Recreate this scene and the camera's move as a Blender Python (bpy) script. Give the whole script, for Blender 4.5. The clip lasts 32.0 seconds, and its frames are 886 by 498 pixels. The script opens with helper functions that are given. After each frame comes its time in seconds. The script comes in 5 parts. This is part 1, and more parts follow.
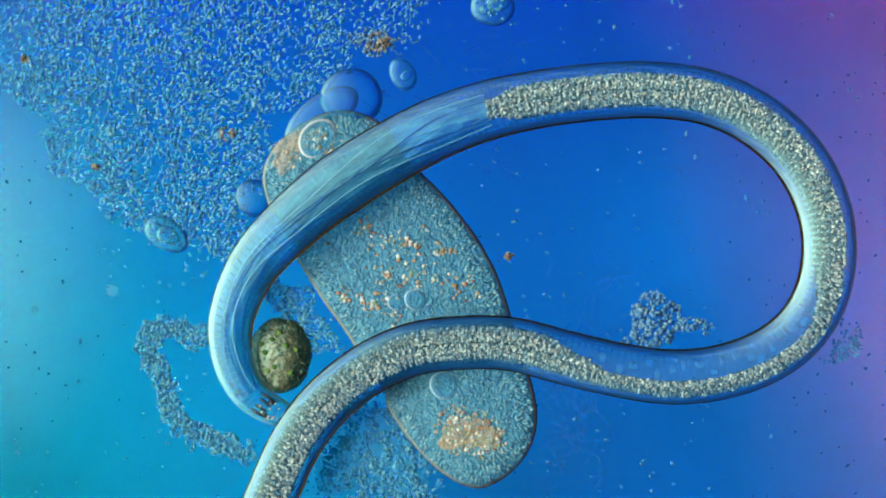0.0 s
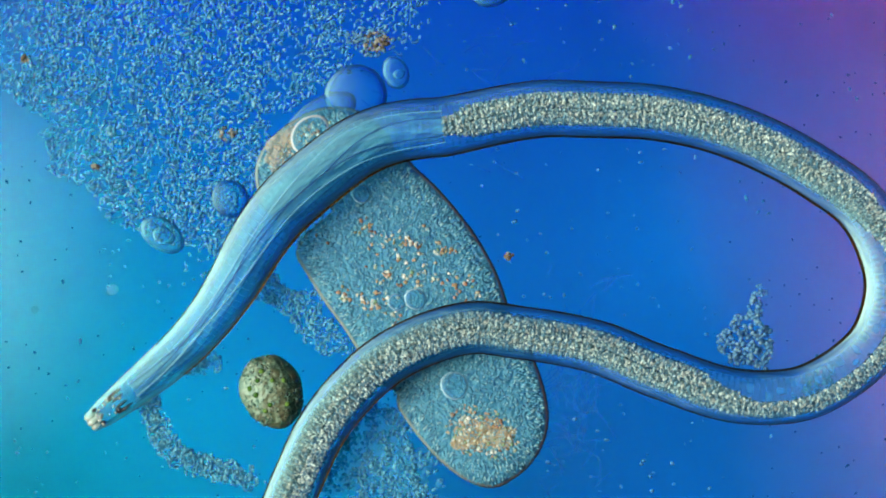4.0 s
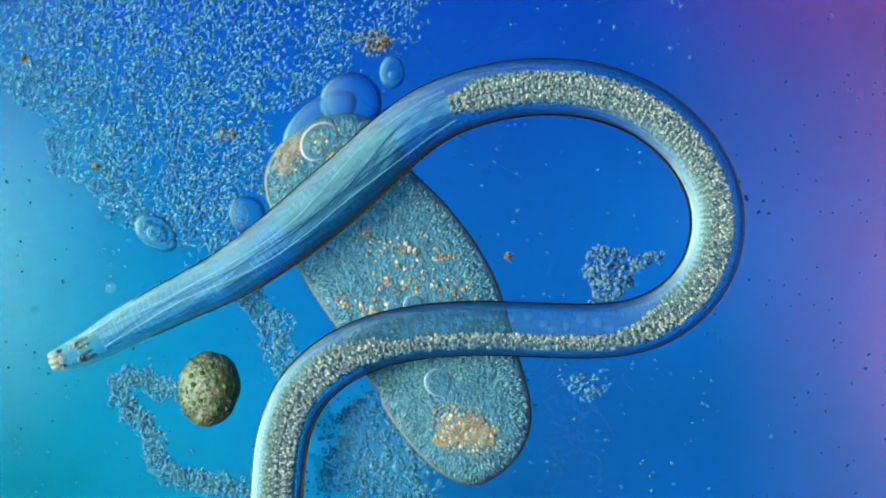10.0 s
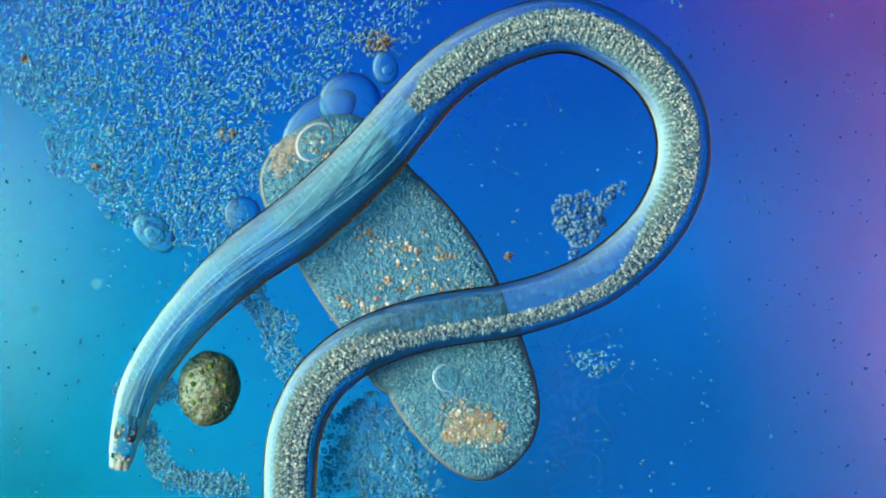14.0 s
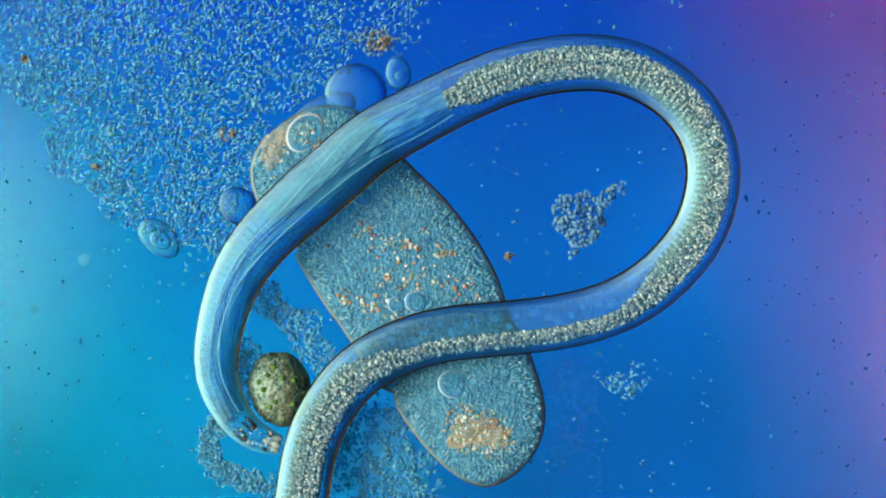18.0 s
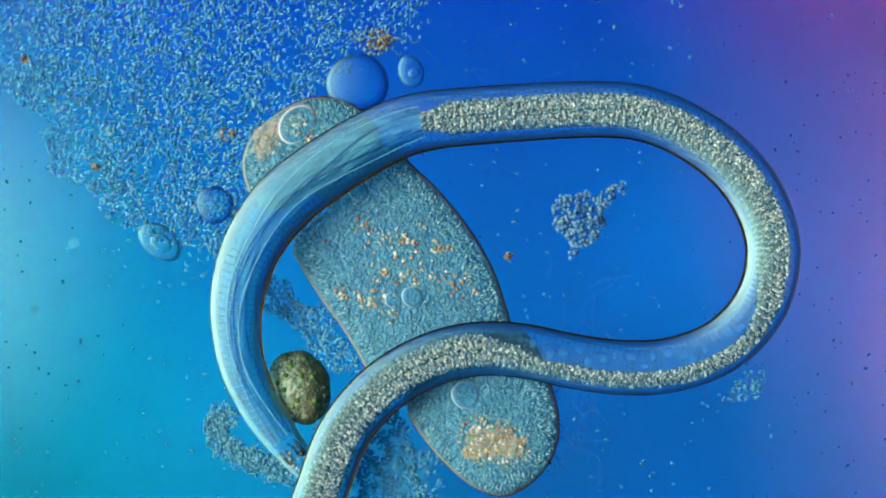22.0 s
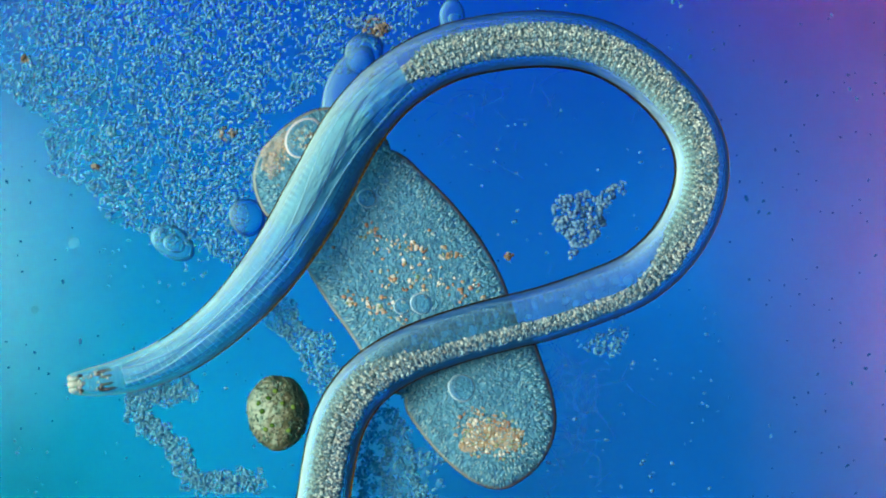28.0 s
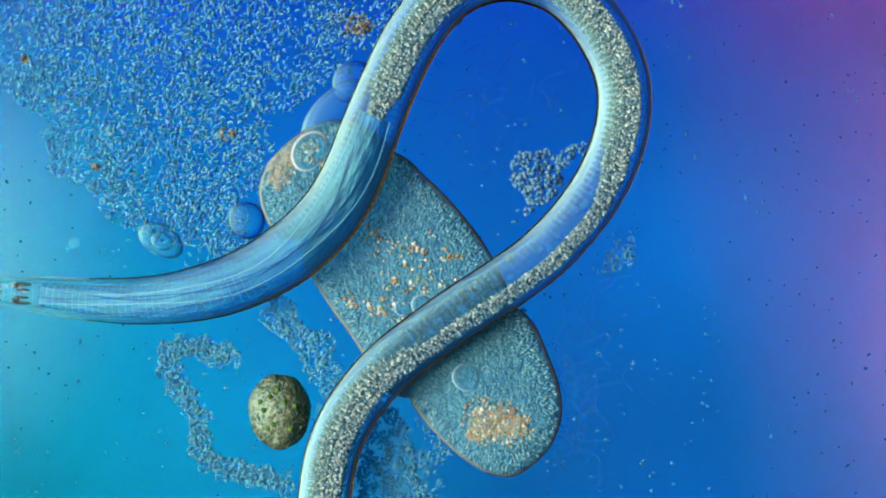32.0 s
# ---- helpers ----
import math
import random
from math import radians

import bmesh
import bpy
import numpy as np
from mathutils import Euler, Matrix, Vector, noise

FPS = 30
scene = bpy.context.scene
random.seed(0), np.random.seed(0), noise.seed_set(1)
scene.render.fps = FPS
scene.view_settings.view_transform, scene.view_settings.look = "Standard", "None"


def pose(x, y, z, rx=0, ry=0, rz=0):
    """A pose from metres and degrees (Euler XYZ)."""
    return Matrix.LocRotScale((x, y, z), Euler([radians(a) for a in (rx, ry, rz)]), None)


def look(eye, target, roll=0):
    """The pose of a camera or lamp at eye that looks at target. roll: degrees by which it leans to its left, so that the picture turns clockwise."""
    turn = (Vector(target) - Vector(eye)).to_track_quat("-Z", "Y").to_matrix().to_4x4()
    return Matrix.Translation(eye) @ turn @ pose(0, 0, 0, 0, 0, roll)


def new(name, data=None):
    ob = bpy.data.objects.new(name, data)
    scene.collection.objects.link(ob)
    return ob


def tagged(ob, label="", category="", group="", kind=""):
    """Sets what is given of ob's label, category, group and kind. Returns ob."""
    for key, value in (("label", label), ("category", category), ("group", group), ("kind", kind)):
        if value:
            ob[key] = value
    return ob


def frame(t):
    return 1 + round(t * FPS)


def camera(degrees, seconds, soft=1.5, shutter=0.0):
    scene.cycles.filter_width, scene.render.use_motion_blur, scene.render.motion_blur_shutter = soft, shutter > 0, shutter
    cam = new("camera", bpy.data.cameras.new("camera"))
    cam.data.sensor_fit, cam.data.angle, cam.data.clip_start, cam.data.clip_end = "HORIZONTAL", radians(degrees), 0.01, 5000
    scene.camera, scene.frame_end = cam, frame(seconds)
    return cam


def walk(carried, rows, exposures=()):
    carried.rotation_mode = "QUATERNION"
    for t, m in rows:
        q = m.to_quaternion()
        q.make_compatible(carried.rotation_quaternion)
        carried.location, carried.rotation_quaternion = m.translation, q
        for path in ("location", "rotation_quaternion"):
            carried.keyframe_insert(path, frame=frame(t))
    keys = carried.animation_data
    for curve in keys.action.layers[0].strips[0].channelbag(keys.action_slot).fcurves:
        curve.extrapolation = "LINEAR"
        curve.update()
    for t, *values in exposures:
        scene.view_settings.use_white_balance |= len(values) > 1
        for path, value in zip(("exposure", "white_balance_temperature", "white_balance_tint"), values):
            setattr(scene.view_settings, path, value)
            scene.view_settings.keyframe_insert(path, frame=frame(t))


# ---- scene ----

# One metre here stands for about a quarter of a millimetre under the microscope.
EYE_HEIGHT = 0.784 / math.tan(radians(10))
cam = camera(20, 32.0, soft=2.1)
walk(cam, [(0.0, pose(0, 0, EYE_HEIGHT)), (32.0, pose(0, 0, EYE_HEIGHT))])

# ---- light: coloured lamps added below the glass as condenser light, oblique light added from one side ----
world = bpy.data.worlds.new("world")
scene.world = world
world.use_nodes = True
world.node_tree.nodes["Background"].inputs["Color"].default_value = (0.42, 0.76, 1.0, 1)
world.node_tree.nodes["Background"].inputs["Strength"].default_value = 0.12


def sun_lamp():
    data = bpy.data.lights.new("side_light", "SUN")
    data.energy, data.angle, data.color = 7.0, radians(34), (1.0, 0.96, 0.88)
    ob = new("side_light", data)
    ob.matrix_world = look((-3.0, 0.2, 3.6), (0, 0, 0))
    return ob


def condenser_lamp(x, y, depth, beam, red, green, blue):
    """One added coloured lamp below the glass, set to tint the field; beam: its opening angle in degrees."""
    most = max(red, green, blue)
    data = bpy.data.lights.new("condenser_light", "AREA")
    data.shape, data.size, data.energy, data.color = "DISK", 0.12, most, (red / most, green / most, blue / most)
    data.spread = radians(beam)
    ob = new("condenser_light", data)
    ob.matrix_world = pose(x, y, -depth, 180, 0, 0)
    return ob


sun_lamp()
# added lamps, placed and coloured so the glass takes its colour gradient
# red and pink lamps with narrow beams at both ends of the field
condenser_lamp(-1.0, 0.0, 0.4, 100, 0.146, 0.0, 0.0)
condenser_lamp(0.8, 0.8, 0.9, 70, 0.323, 0.0, 0.0)
condenser_lamp(-1.0, 0.6, 0.7, 90, 0.088, 0.0, 0.0)
condenser_lamp(1.2, -0.2, 0.4, 100, 0.9, 0.1, 0.1)
condenser_lamp(1.0, 0.2, 0.9, 70, 0.23, 0.0, 0.0)
condenser_lamp(1.2, -0.2, 0.7, 90, 0.5, 0.05, 0.0)
# cyan and blue lamps with wide beams
condenser_lamp(-0.2, 0.0, 0.8, 180, 0.0, 0.268, 2.001)
condenser_lamp(1.2, -0.2, 0.8, 180, 0.0, 1.326, 4.618)
condenser_lamp(-0.4, -0.4, 0.5, 180, 0.0, 0.574, 0.788)
condenser_lamp(0.2, 0.8, 0.5, 180, 0.0, 0.0, 1.624)
condenser_lamp(0.4, 0.0, 0.3, 180, 0.0, 0.063, 0.237)
condenser_lamp(-0.6, 0.6, 0.5, 180, 0.0, 0.04, 1.366)
condenser_lamp(0.4, -0.6, 0.3, 180, 0.0, 0.056, 0.292)
condenser_lamp(-1.0, 0.0, 0.5, 180, 0.0, 1.643, 1.468)


# ---- materials ----
def material(name):
    m = bpy.data.materials.new(name)
    m.use_nodes = True
    nodes, links = m.node_tree.nodes, m.node_tree.links
    nodes.clear()
    out = nodes.new("ShaderNodeOutputMaterial")
    return m, nodes, links, out


def ramp(nodes, links, source, stops):
    node = nodes.new("ShaderNodeValToRGB")
    elements = node.color_ramp.elements
    while len(elements) < len(stops):
        elements.new(0.5)
    for e, (at, colour) in zip(elements, stops):
        e.position, e.color = at, (*colour, 1)
    links.new(source, node.inputs["Fac"])
    return node.outputs["Color"]


def tissue(name, stops, clear=0.0, clear_tint=(1, 1, 1), rough=0.45, gloss=0.4, scale=60.0, stretch=(1, 1, 1),
           bump=0.3, bump_scale=150.0, per_piece="", along=False, backlit=0.0, glint=None):
    """Living matter: mottled colour, fine relief, and a share of clear passage."""
    m, nodes, links, out = material(name)
    coords = nodes.new("ShaderNodeTexCoord")
    mapping = nodes.new("ShaderNodeMapping")
    mapping.inputs["Scale"].default_value = stretch
    if along:
        rest = nodes.new("ShaderNodeAttribute")
        rest.attribute_name = "rest"
        links.new(rest.outputs["Vector"], mapping.inputs["Vector"])
    else:
        links.new(coords.outputs["Object"], mapping.inputs["Vector"])
    n1 = nodes.new("ShaderNodeTexNoise")
    n1.inputs["Scale"].default_value, n1.inputs["Detail"].default_value = scale, 4
    links.new(mapping.outputs["Vector"], n1.inputs["Vector"])
    source = n1.outputs["Fac"]
    if per_piece:
        if per_piece == "object":
            info = nodes.new("ShaderNodeObjectInfo").outputs["Random"]
        else:
            info = nodes.new("ShaderNodeNewGeometry").outputs["Random Per Island"]
        mixer = nodes.new("ShaderNodeMath")
        mixer.operation = "MULTIPLY_ADD"
        mixer.inputs[1].default_value = 0.75
        links.new(info, mixer.inputs[0])
        scaled = nodes.new("ShaderNodeMath")
        scaled.operation = "MULTIPLY"
        scaled.inputs[1].default_value = 0.25
        links.new(source, scaled.inputs[0])
        links.new(scaled.outputs[0], mixer.inputs[2])
        source = mixer.outputs[0]
    colour = ramp(nodes, links, source, stops)
    bsdf = nodes.new("ShaderNodeBsdfPrincipled")
    links.new(colour, bsdf.inputs["Base Color"])
    bsdf.inputs["Roughness"].default_value = rough
    bsdf.inputs["Specular IOR Level"].default_value = gloss
    if bump:
        n2 = nodes.new("ShaderNodeTexNoise")
        n2.inputs["Scale"].default_value, n2.inputs["Detail"].default_value = bump_scale, 3
        links.new(mapping.outputs["Vector"], n2.inputs["Vector"])
        relief = nodes.new("ShaderNodeBump")
        relief.inputs["Strength"].default_value, relief.inputs["Distance"].default_value = bump, 0.01
        links.new(n2.outputs["Fac"], relief.inputs["Height"])
        links.new(relief.outputs["Normal"], bsdf.inputs["Normal"])
    shader = bsdf.outputs[0]
    if backlit:
        soft = nodes.new("ShaderNodeBsdfTranslucent")
        links.new(colour, soft.inputs["Color"])
        mix = nodes.new("ShaderNodeMixShader")
        mix.inputs[0].default_value = backlit
        links.new(shader, mix.inputs[1])
        links.new(soft.outputs[0], mix.inputs[2])
        shader = mix.outputs[0]
    if glint:
        shine = nodes.new("ShaderNodeBsdfToon")
        shine.inputs["Color"].default_value = (*glint, 1)
        shine.inputs["Size"].default_value, shine.inputs["Smooth"].default_value = 0.15, 0.45
        if bump:
            links.new(relief.outputs["Normal"], shine.inputs["Normal"])
        both = nodes.new("ShaderNodeAddShader")
        links.new(shader, both.inputs[0])
        links.new(shine.outputs[0], both.inputs[1])
        shader = both.outputs[0]
    if clear:
        hole = nodes.new("ShaderNodeBsdfTransparent")
        hole.inputs["Color"].default_value = (*clear_tint, 1)
        mix = nodes.new("ShaderNodeMixShader")
        mix.inputs[0].default_value = clear
        links.new(shader, mix.inputs[1])
        links.new(hole.outputs[0], mix.inputs[2])
        shader = mix.outputs[0]
    links.new(shader, out.inputs["Surface"])
    return m


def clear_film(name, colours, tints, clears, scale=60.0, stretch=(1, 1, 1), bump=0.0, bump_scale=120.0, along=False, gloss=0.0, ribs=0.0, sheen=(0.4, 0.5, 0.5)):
    """A clear skin whose colour, tint and clear share change from its middle (side 0) to its margin (side 1)."""
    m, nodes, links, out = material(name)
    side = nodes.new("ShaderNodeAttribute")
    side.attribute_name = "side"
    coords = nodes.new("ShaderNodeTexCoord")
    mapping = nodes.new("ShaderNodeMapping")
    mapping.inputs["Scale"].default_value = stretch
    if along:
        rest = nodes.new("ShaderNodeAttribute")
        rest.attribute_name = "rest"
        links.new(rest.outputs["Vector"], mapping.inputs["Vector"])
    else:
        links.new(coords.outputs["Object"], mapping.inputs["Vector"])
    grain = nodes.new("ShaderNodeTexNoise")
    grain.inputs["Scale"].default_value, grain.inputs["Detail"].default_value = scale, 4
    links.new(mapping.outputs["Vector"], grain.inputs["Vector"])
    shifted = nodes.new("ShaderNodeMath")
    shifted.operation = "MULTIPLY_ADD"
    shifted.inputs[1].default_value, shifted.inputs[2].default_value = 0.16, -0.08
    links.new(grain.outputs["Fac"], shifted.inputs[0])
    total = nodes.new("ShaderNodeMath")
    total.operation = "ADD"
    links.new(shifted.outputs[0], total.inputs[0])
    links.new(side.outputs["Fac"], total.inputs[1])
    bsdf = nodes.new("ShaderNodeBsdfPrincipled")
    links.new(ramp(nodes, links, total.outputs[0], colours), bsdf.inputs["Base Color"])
    bsdf.inputs["Roughness"].default_value, bsdf.inputs["Specular IOR Level"].default_value = 0.5, gloss
    if bump:
        fine = nodes.new("ShaderNodeTexNoise")
        fine.inputs["Scale"].default_value, fine.inputs["Detail"].default_value = bump_scale, 3
        links.new(mapping.outputs["Vector"], fine.inputs["Vector"])
        relief = nodes.new("ShaderNodeBump")
        relief.inputs["Strength"].default_value, relief.inputs["Distance"].default_value = bump, 0.01
        links.new(fine.outputs["Fac"], relief.inputs["Height"])
        links.new(relief.outputs["Normal"], bsdf.inputs["Normal"])
    glint = nodes.new("ShaderNodeBsdfToon")
    if bump:
        links.new(relief.outputs["Normal"], glint.inputs["Normal"])
        if ribs:
            wave = nodes.new("ShaderNodeTexWave")
            wave.wave_type, wave.bands_direction = "BANDS", "X"
            wave.inputs["Scale"].default_value, wave.inputs["Distortion"].default_value = ribs, 0.6
            links.new(rest.outputs["Vector"], wave.inputs["Vector"])
            ribbed = nodes.new("ShaderNodeBump")
            ribbed.inputs["Strength"].default_value, ribbed.inputs["Distance"].default_value = 0.14, 0.001
            links.new(wave.outputs["Fac"], ribbed.inputs["Height"])
            links.new(ribbed.outputs["Normal"], relief.inputs["Normal"])
    glint.inputs["Color"].default_value = (*sheen, 1)
    glint.inputs["Size"].default_value, glint.inputs["Smooth"].default_value = 0.16, 0.36
    skin = nodes.new("ShaderNodeAddShader")
    links.new(bsdf.outputs[0], skin.inputs[0])
    links.new(glint.outputs[0], skin.inputs[1])
    hole = nodes.new("ShaderNodeBsdfTransparent")
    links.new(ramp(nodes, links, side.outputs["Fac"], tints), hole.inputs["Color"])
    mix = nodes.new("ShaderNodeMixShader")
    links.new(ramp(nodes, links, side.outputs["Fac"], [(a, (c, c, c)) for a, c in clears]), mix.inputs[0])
    links.new(skin.outputs[0], mix.inputs[1])
    links.new(hole.outputs[0], mix.inputs[2])
    links.new(mix.outputs[0], out.inputs["Surface"])
    return m


def field_glass():
    m, nodes, links, out = material("field_glass")
    noise_node = nodes.new("ShaderNodeTexNoise")
    coords = nodes.new("ShaderNodeTexCoord")
    noise_node.inputs["Scale"].default_value, noise_node.inputs["Detail"].default_value = 9, 5
    links.new(coords.outputs["Object"], noise_node.inputs["Vector"])
    colour = ramp(nodes, links, noise_node.outputs["Fac"], [(0.3, (0.9, 0.9, 0.9)), (0.7, (0.98, 0.98, 0.98))])
    soft = nodes.new("ShaderNodeBsdfTranslucent")
    links.new(colour, soft.inputs["Color"])
    links.new(soft.outputs[0], out.inputs["Surface"])
    return m


MAT_FIELD = field_glass()
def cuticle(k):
    """The worm's skin; k: 0 at the clear pale head, 1 on the body with edge shade coloured into its margins."""
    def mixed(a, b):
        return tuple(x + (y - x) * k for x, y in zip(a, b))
    # dark margin colours and tints stand in for shade along the body's edges
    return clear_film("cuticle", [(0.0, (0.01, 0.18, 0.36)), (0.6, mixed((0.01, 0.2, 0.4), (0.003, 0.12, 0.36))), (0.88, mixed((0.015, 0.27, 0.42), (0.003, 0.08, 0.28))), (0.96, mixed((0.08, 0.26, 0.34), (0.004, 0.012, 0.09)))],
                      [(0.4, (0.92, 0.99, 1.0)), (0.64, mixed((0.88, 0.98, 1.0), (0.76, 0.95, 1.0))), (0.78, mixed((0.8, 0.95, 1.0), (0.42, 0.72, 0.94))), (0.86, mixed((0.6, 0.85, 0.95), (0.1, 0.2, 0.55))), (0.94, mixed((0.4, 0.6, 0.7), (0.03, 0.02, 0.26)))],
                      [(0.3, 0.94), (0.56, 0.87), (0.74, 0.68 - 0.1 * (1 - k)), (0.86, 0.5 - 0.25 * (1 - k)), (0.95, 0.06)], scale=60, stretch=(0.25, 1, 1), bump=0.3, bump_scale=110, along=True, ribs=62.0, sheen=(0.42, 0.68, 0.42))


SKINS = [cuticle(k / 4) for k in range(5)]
MAT_BELLY = tissue("belly_wall", [(0.35, (0.01, 0.3, 0.56)), (0.65, (0.05, 0.48, 0.72))], clear=0.84, clear_tint=(0.78, 0.94, 1.0), scale=50, stretch=(0.25, 1, 1), bump=0.8, bump_scale=90, gloss=0, along=True, backlit=0.75)
MAT_TOOTH = tissue("tooth", [(0.35, (0.003, 0.004, 0.012)), (0.65, (0.03, 0.02, 0.012))], scale=220, rough=0.3, bump=0)
MAT_GONAD = tissue("gonad_cell", [(0.3, (0.0, 0.26, 0.56)), (0.7, (0.14, 0.5, 0.74))], clear=0.84, clear_tint=(0.6, 0.85, 1.0), scale=90, rough=0.4, bump=0.6, gloss=0)
# gold-brown stands in for the optical colour fringe along the body's edges
MAT_EDGE_FRINGE = tissue("golden_fringe", [(0.3, (0.13, 0.06, 0.01)), (0.7, (0.36, 0.17, 0.02))], rough=0.5, gloss=0, scale=60, bump=0, along=True, backlit=0.96)
MAT_HEAD_OUTLINE = tissue("pale_outline", [(0.3, (0.44, 0.52, 0.48)), (0.7, (0.66, 0.7, 0.6))], clear=0.1, clear_tint=(0.6, 0.8, 0.9), rough=0.5, gloss=0, scale=60, bump=0, along=True, backlit=0.1)
MAT_GUT = tissue("gut_grain", [(0.06, (0.004, 0.03, 0.07)), (0.26, (0.012, 0.075, 0.14)), (0.36, (0.13, 0.27, 0.33)), (0.5, (0.48, 0.56, 0.5)), (0.62, (0.78, 0.78, 0.66)), (0.72, (0.42, 0.36, 0.28)), (0.82, (0.04, 0.17, 0.28)), (0.93, (0.2, 0.06, 0.045))], bump=0, rough=0.35, gloss=0.1, per_piece="island", backlit=0.15, glint=(0.07, 0.08, 0.07))
MAT_GUT_WALL = tissue("gut_wall", [(0.35, (0.02, 0.05, 0.07)), (0.65, (0.1, 0.11, 0.08))], clear=0.25, clear_tint=(0.3, 0.5, 0.6), scale=160, rough=0.5, gloss=0, bump=0.5, bump_scale=200, along=True)
MAT_PHARYNX = tissue("pharynx_muscle", [(0.36, (0.0, 0.08, 0.3)), (0.52, (0.003, 0.17, 0.4)), (0.68, (0.03, 0.3, 0.52))], clear=0.54, clear_tint=(0.62, 0.9, 1.0), gloss=0, scale=90, stretch=(0.22, 1, 1), bump=1.0, bump_scale=95, along=True, backlit=0.3, glint=(0.17, 0.37, 0.3))
MAT_LUMEN = tissue("lumen", [(0.3, (0.0, 0.05, 0.18)), (0.7, (0.01, 0.14, 0.32))], clear=0.74, clear_tint=(0.4, 0.6, 0.9), bump=0, gloss=0)
MAT_FIBRE = tissue("muscle_fibre", [(0.3, (0.2, 0.6, 0.8)), (0.7, (0.5, 0.78, 0.86))], clear=0.7, bump=0, gloss=0)
MAT_LIP = tissue("lip", [(0.3, (0.42, 0.5, 0.44)), (0.7, (0.66, 0.66, 0.5))], clear=0.4, rough=0.3, gloss=0.4, bump=0)
MAT_CILIATE = tissue("ciliate_skin", [(0.25, (0.01, 0.15, 0.28)), (0.5, (0.04, 0.26, 0.38)), (0.75, (0.12, 0.37, 0.46))], rough=0.5, gloss=0, scale=70, bump=0.8, bump_scale=140, backlit=0.5, glint=(0.06, 0.11, 0.1))
MAT_CILIA = tissue("cilia_grain", [(0.15, (0.002, 0.03, 0.14)), (0.4, (0.012, 0.15, 0.28)), (0.65, (0.07, 0.29, 0.4)), (0.9, (0.34, 0.5, 0.48))], gloss=0, bump=0, per_piece="island", backlit=0.4, glint=(0.09, 0.19, 0.19))
MAT_FOOD = tissue("food_granule", [(0.08, (0.04, 0.02, 0.015)), (0.16, (0.3, 0.12, 0.06)), (0.28, (0.42, 0.38, 0.22)), (0.42, (0.7, 0.74, 0.66)), (0.56, (0.12, 0.3, 0.14)), (0.68, (0.34, 0.17, 0.07)), (0.76, (0.36, 0.4, 0.3)), (0.84, (0.3, 0.46, 0.44)), (0.93, (0.1, 0.045, 0.035))], bump=0.4, bump_scale=300, rough=0.2, gloss=0.2, per_piece="object", clear=0.15, backlit=0.15, glint=(0.1, 0.1, 0.08))
MAT_FOOD_MASS = tissue("food_mass", [(0.3, (0.12, 0.1, 0.06)), (0.45, (0.34, 0.25, 0.12)), (0.6, (0.46, 0.42, 0.3)), (0.72, (0.2, 0.28, 0.2))], clear=0.48, clear_tint=(0.9, 0.85, 0.7), scale=90, rough=0.4, bump=1.0, bump_scale=80, gloss=0, glint=(0.1, 0.09, 0.06))
MAT_CLOUD = tissue("food_cloud", [(0.3, (0.1, 0.12, 0.1)), (0.45, (0.4, 0.36, 0.26)), (0.58, (0.56, 0.54, 0.44)), (0.72, (0.3, 0.16, 0.08))], clear=0.66, clear_tint=(0.8, 0.85, 0.8), scale=70, rough=0.4, bump=1.0, bump_scale=90, gloss=0, glint=(0.1, 0.1, 0.08))
# dark margin tints of the blebs stand in for their shaded edge
MAT_BUBBLE = clear_film("edge_shaded_bleb_skin", [(0.0, (0.0, 0.14, 0.4)), (0.8, (0.005, 0.14, 0.38)), (1.0, (0.01, 0.06, 0.2))], [(0.3, (0.8, 0.96, 1.0)), (0.7, (0.6, 0.86, 1.0)), (0.9, (0.14, 0.3, 0.75)), (0.98, (0.01, 0.03, 0.35))], [(0.5, 0.9), (0.84, 0.8), (0.98, 0.35)], scale=25, sheen=(0.22, 0.46, 0.34))
MAT_ALGA = tissue("alga_wall", [(0.25, (0.008, 0.02, 0.01)), (0.42, (0.04, 0.07, 0.03)), (0.55, (0.12, 0.12, 0.05)), (0.68, (0.09, 0.07, 0.03)), (0.8, (0.1, 0.2, 0.14))], scale=45, bump=1.0, bump_scale=60, backlit=0.2, glint=(0.15, 0.24, 0.2), gloss=0)
MAT_ALGA_GRAIN = tissue("alga_grain", [(0.05, (0.004, 0.012, 0.006)), (0.25, (0.015, 0.05, 0.02)), (0.42, (0.05, 0.1, 0.05)), (0.56, (0.13, 0.1, 0.05)), (0.68, (0.03, 0.02, 0.02)), (0.8, (0.08, 0.17, 0.1)), (0.95, (0.2, 0.34, 0.28))], bump=0, rough=0.4, gloss=0.1, clear=0.25, clear_tint=(0.5, 0.6, 0.4), per_piece="island", backlit=0.25, glint=(0.06, 0.12, 0.11))
MAT_GREEN = tissue("chloroplast", [(0.3, (0.03, 0.09, 0.015)), (0.7, (0.1, 0.19, 0.04))], bump=0.2, gloss=0, per_piece="object")
MAT_BACTERIA = tissue("bacteria", [(0.05, (0.005, 0.07, 0.2)), (0.35, (0.01, 0.14, 0.32)), (0.65, (0.05, 0.32, 0.48)), (0.95, (0.3, 0.54, 0.58))], clear=0.3, clear_tint=(0.4, 0.65, 0.95), bump=0, per_piece="island", backlit=0.2, glint=(0.07, 0.18, 0.2), gloss=0)
MAT_SPECK = tissue("free_bacteria", [(0.05, (0.01, 0.08, 0.22)), (0.5, (0.03, 0.18, 0.36)), (0.95, (0.12, 0.3, 0.44))], clear=0.35, clear_tint=(0.35, 0.5, 0.85), bump=0, gloss=0, per_piece="island", glint=(0.04, 0.11, 0.14))
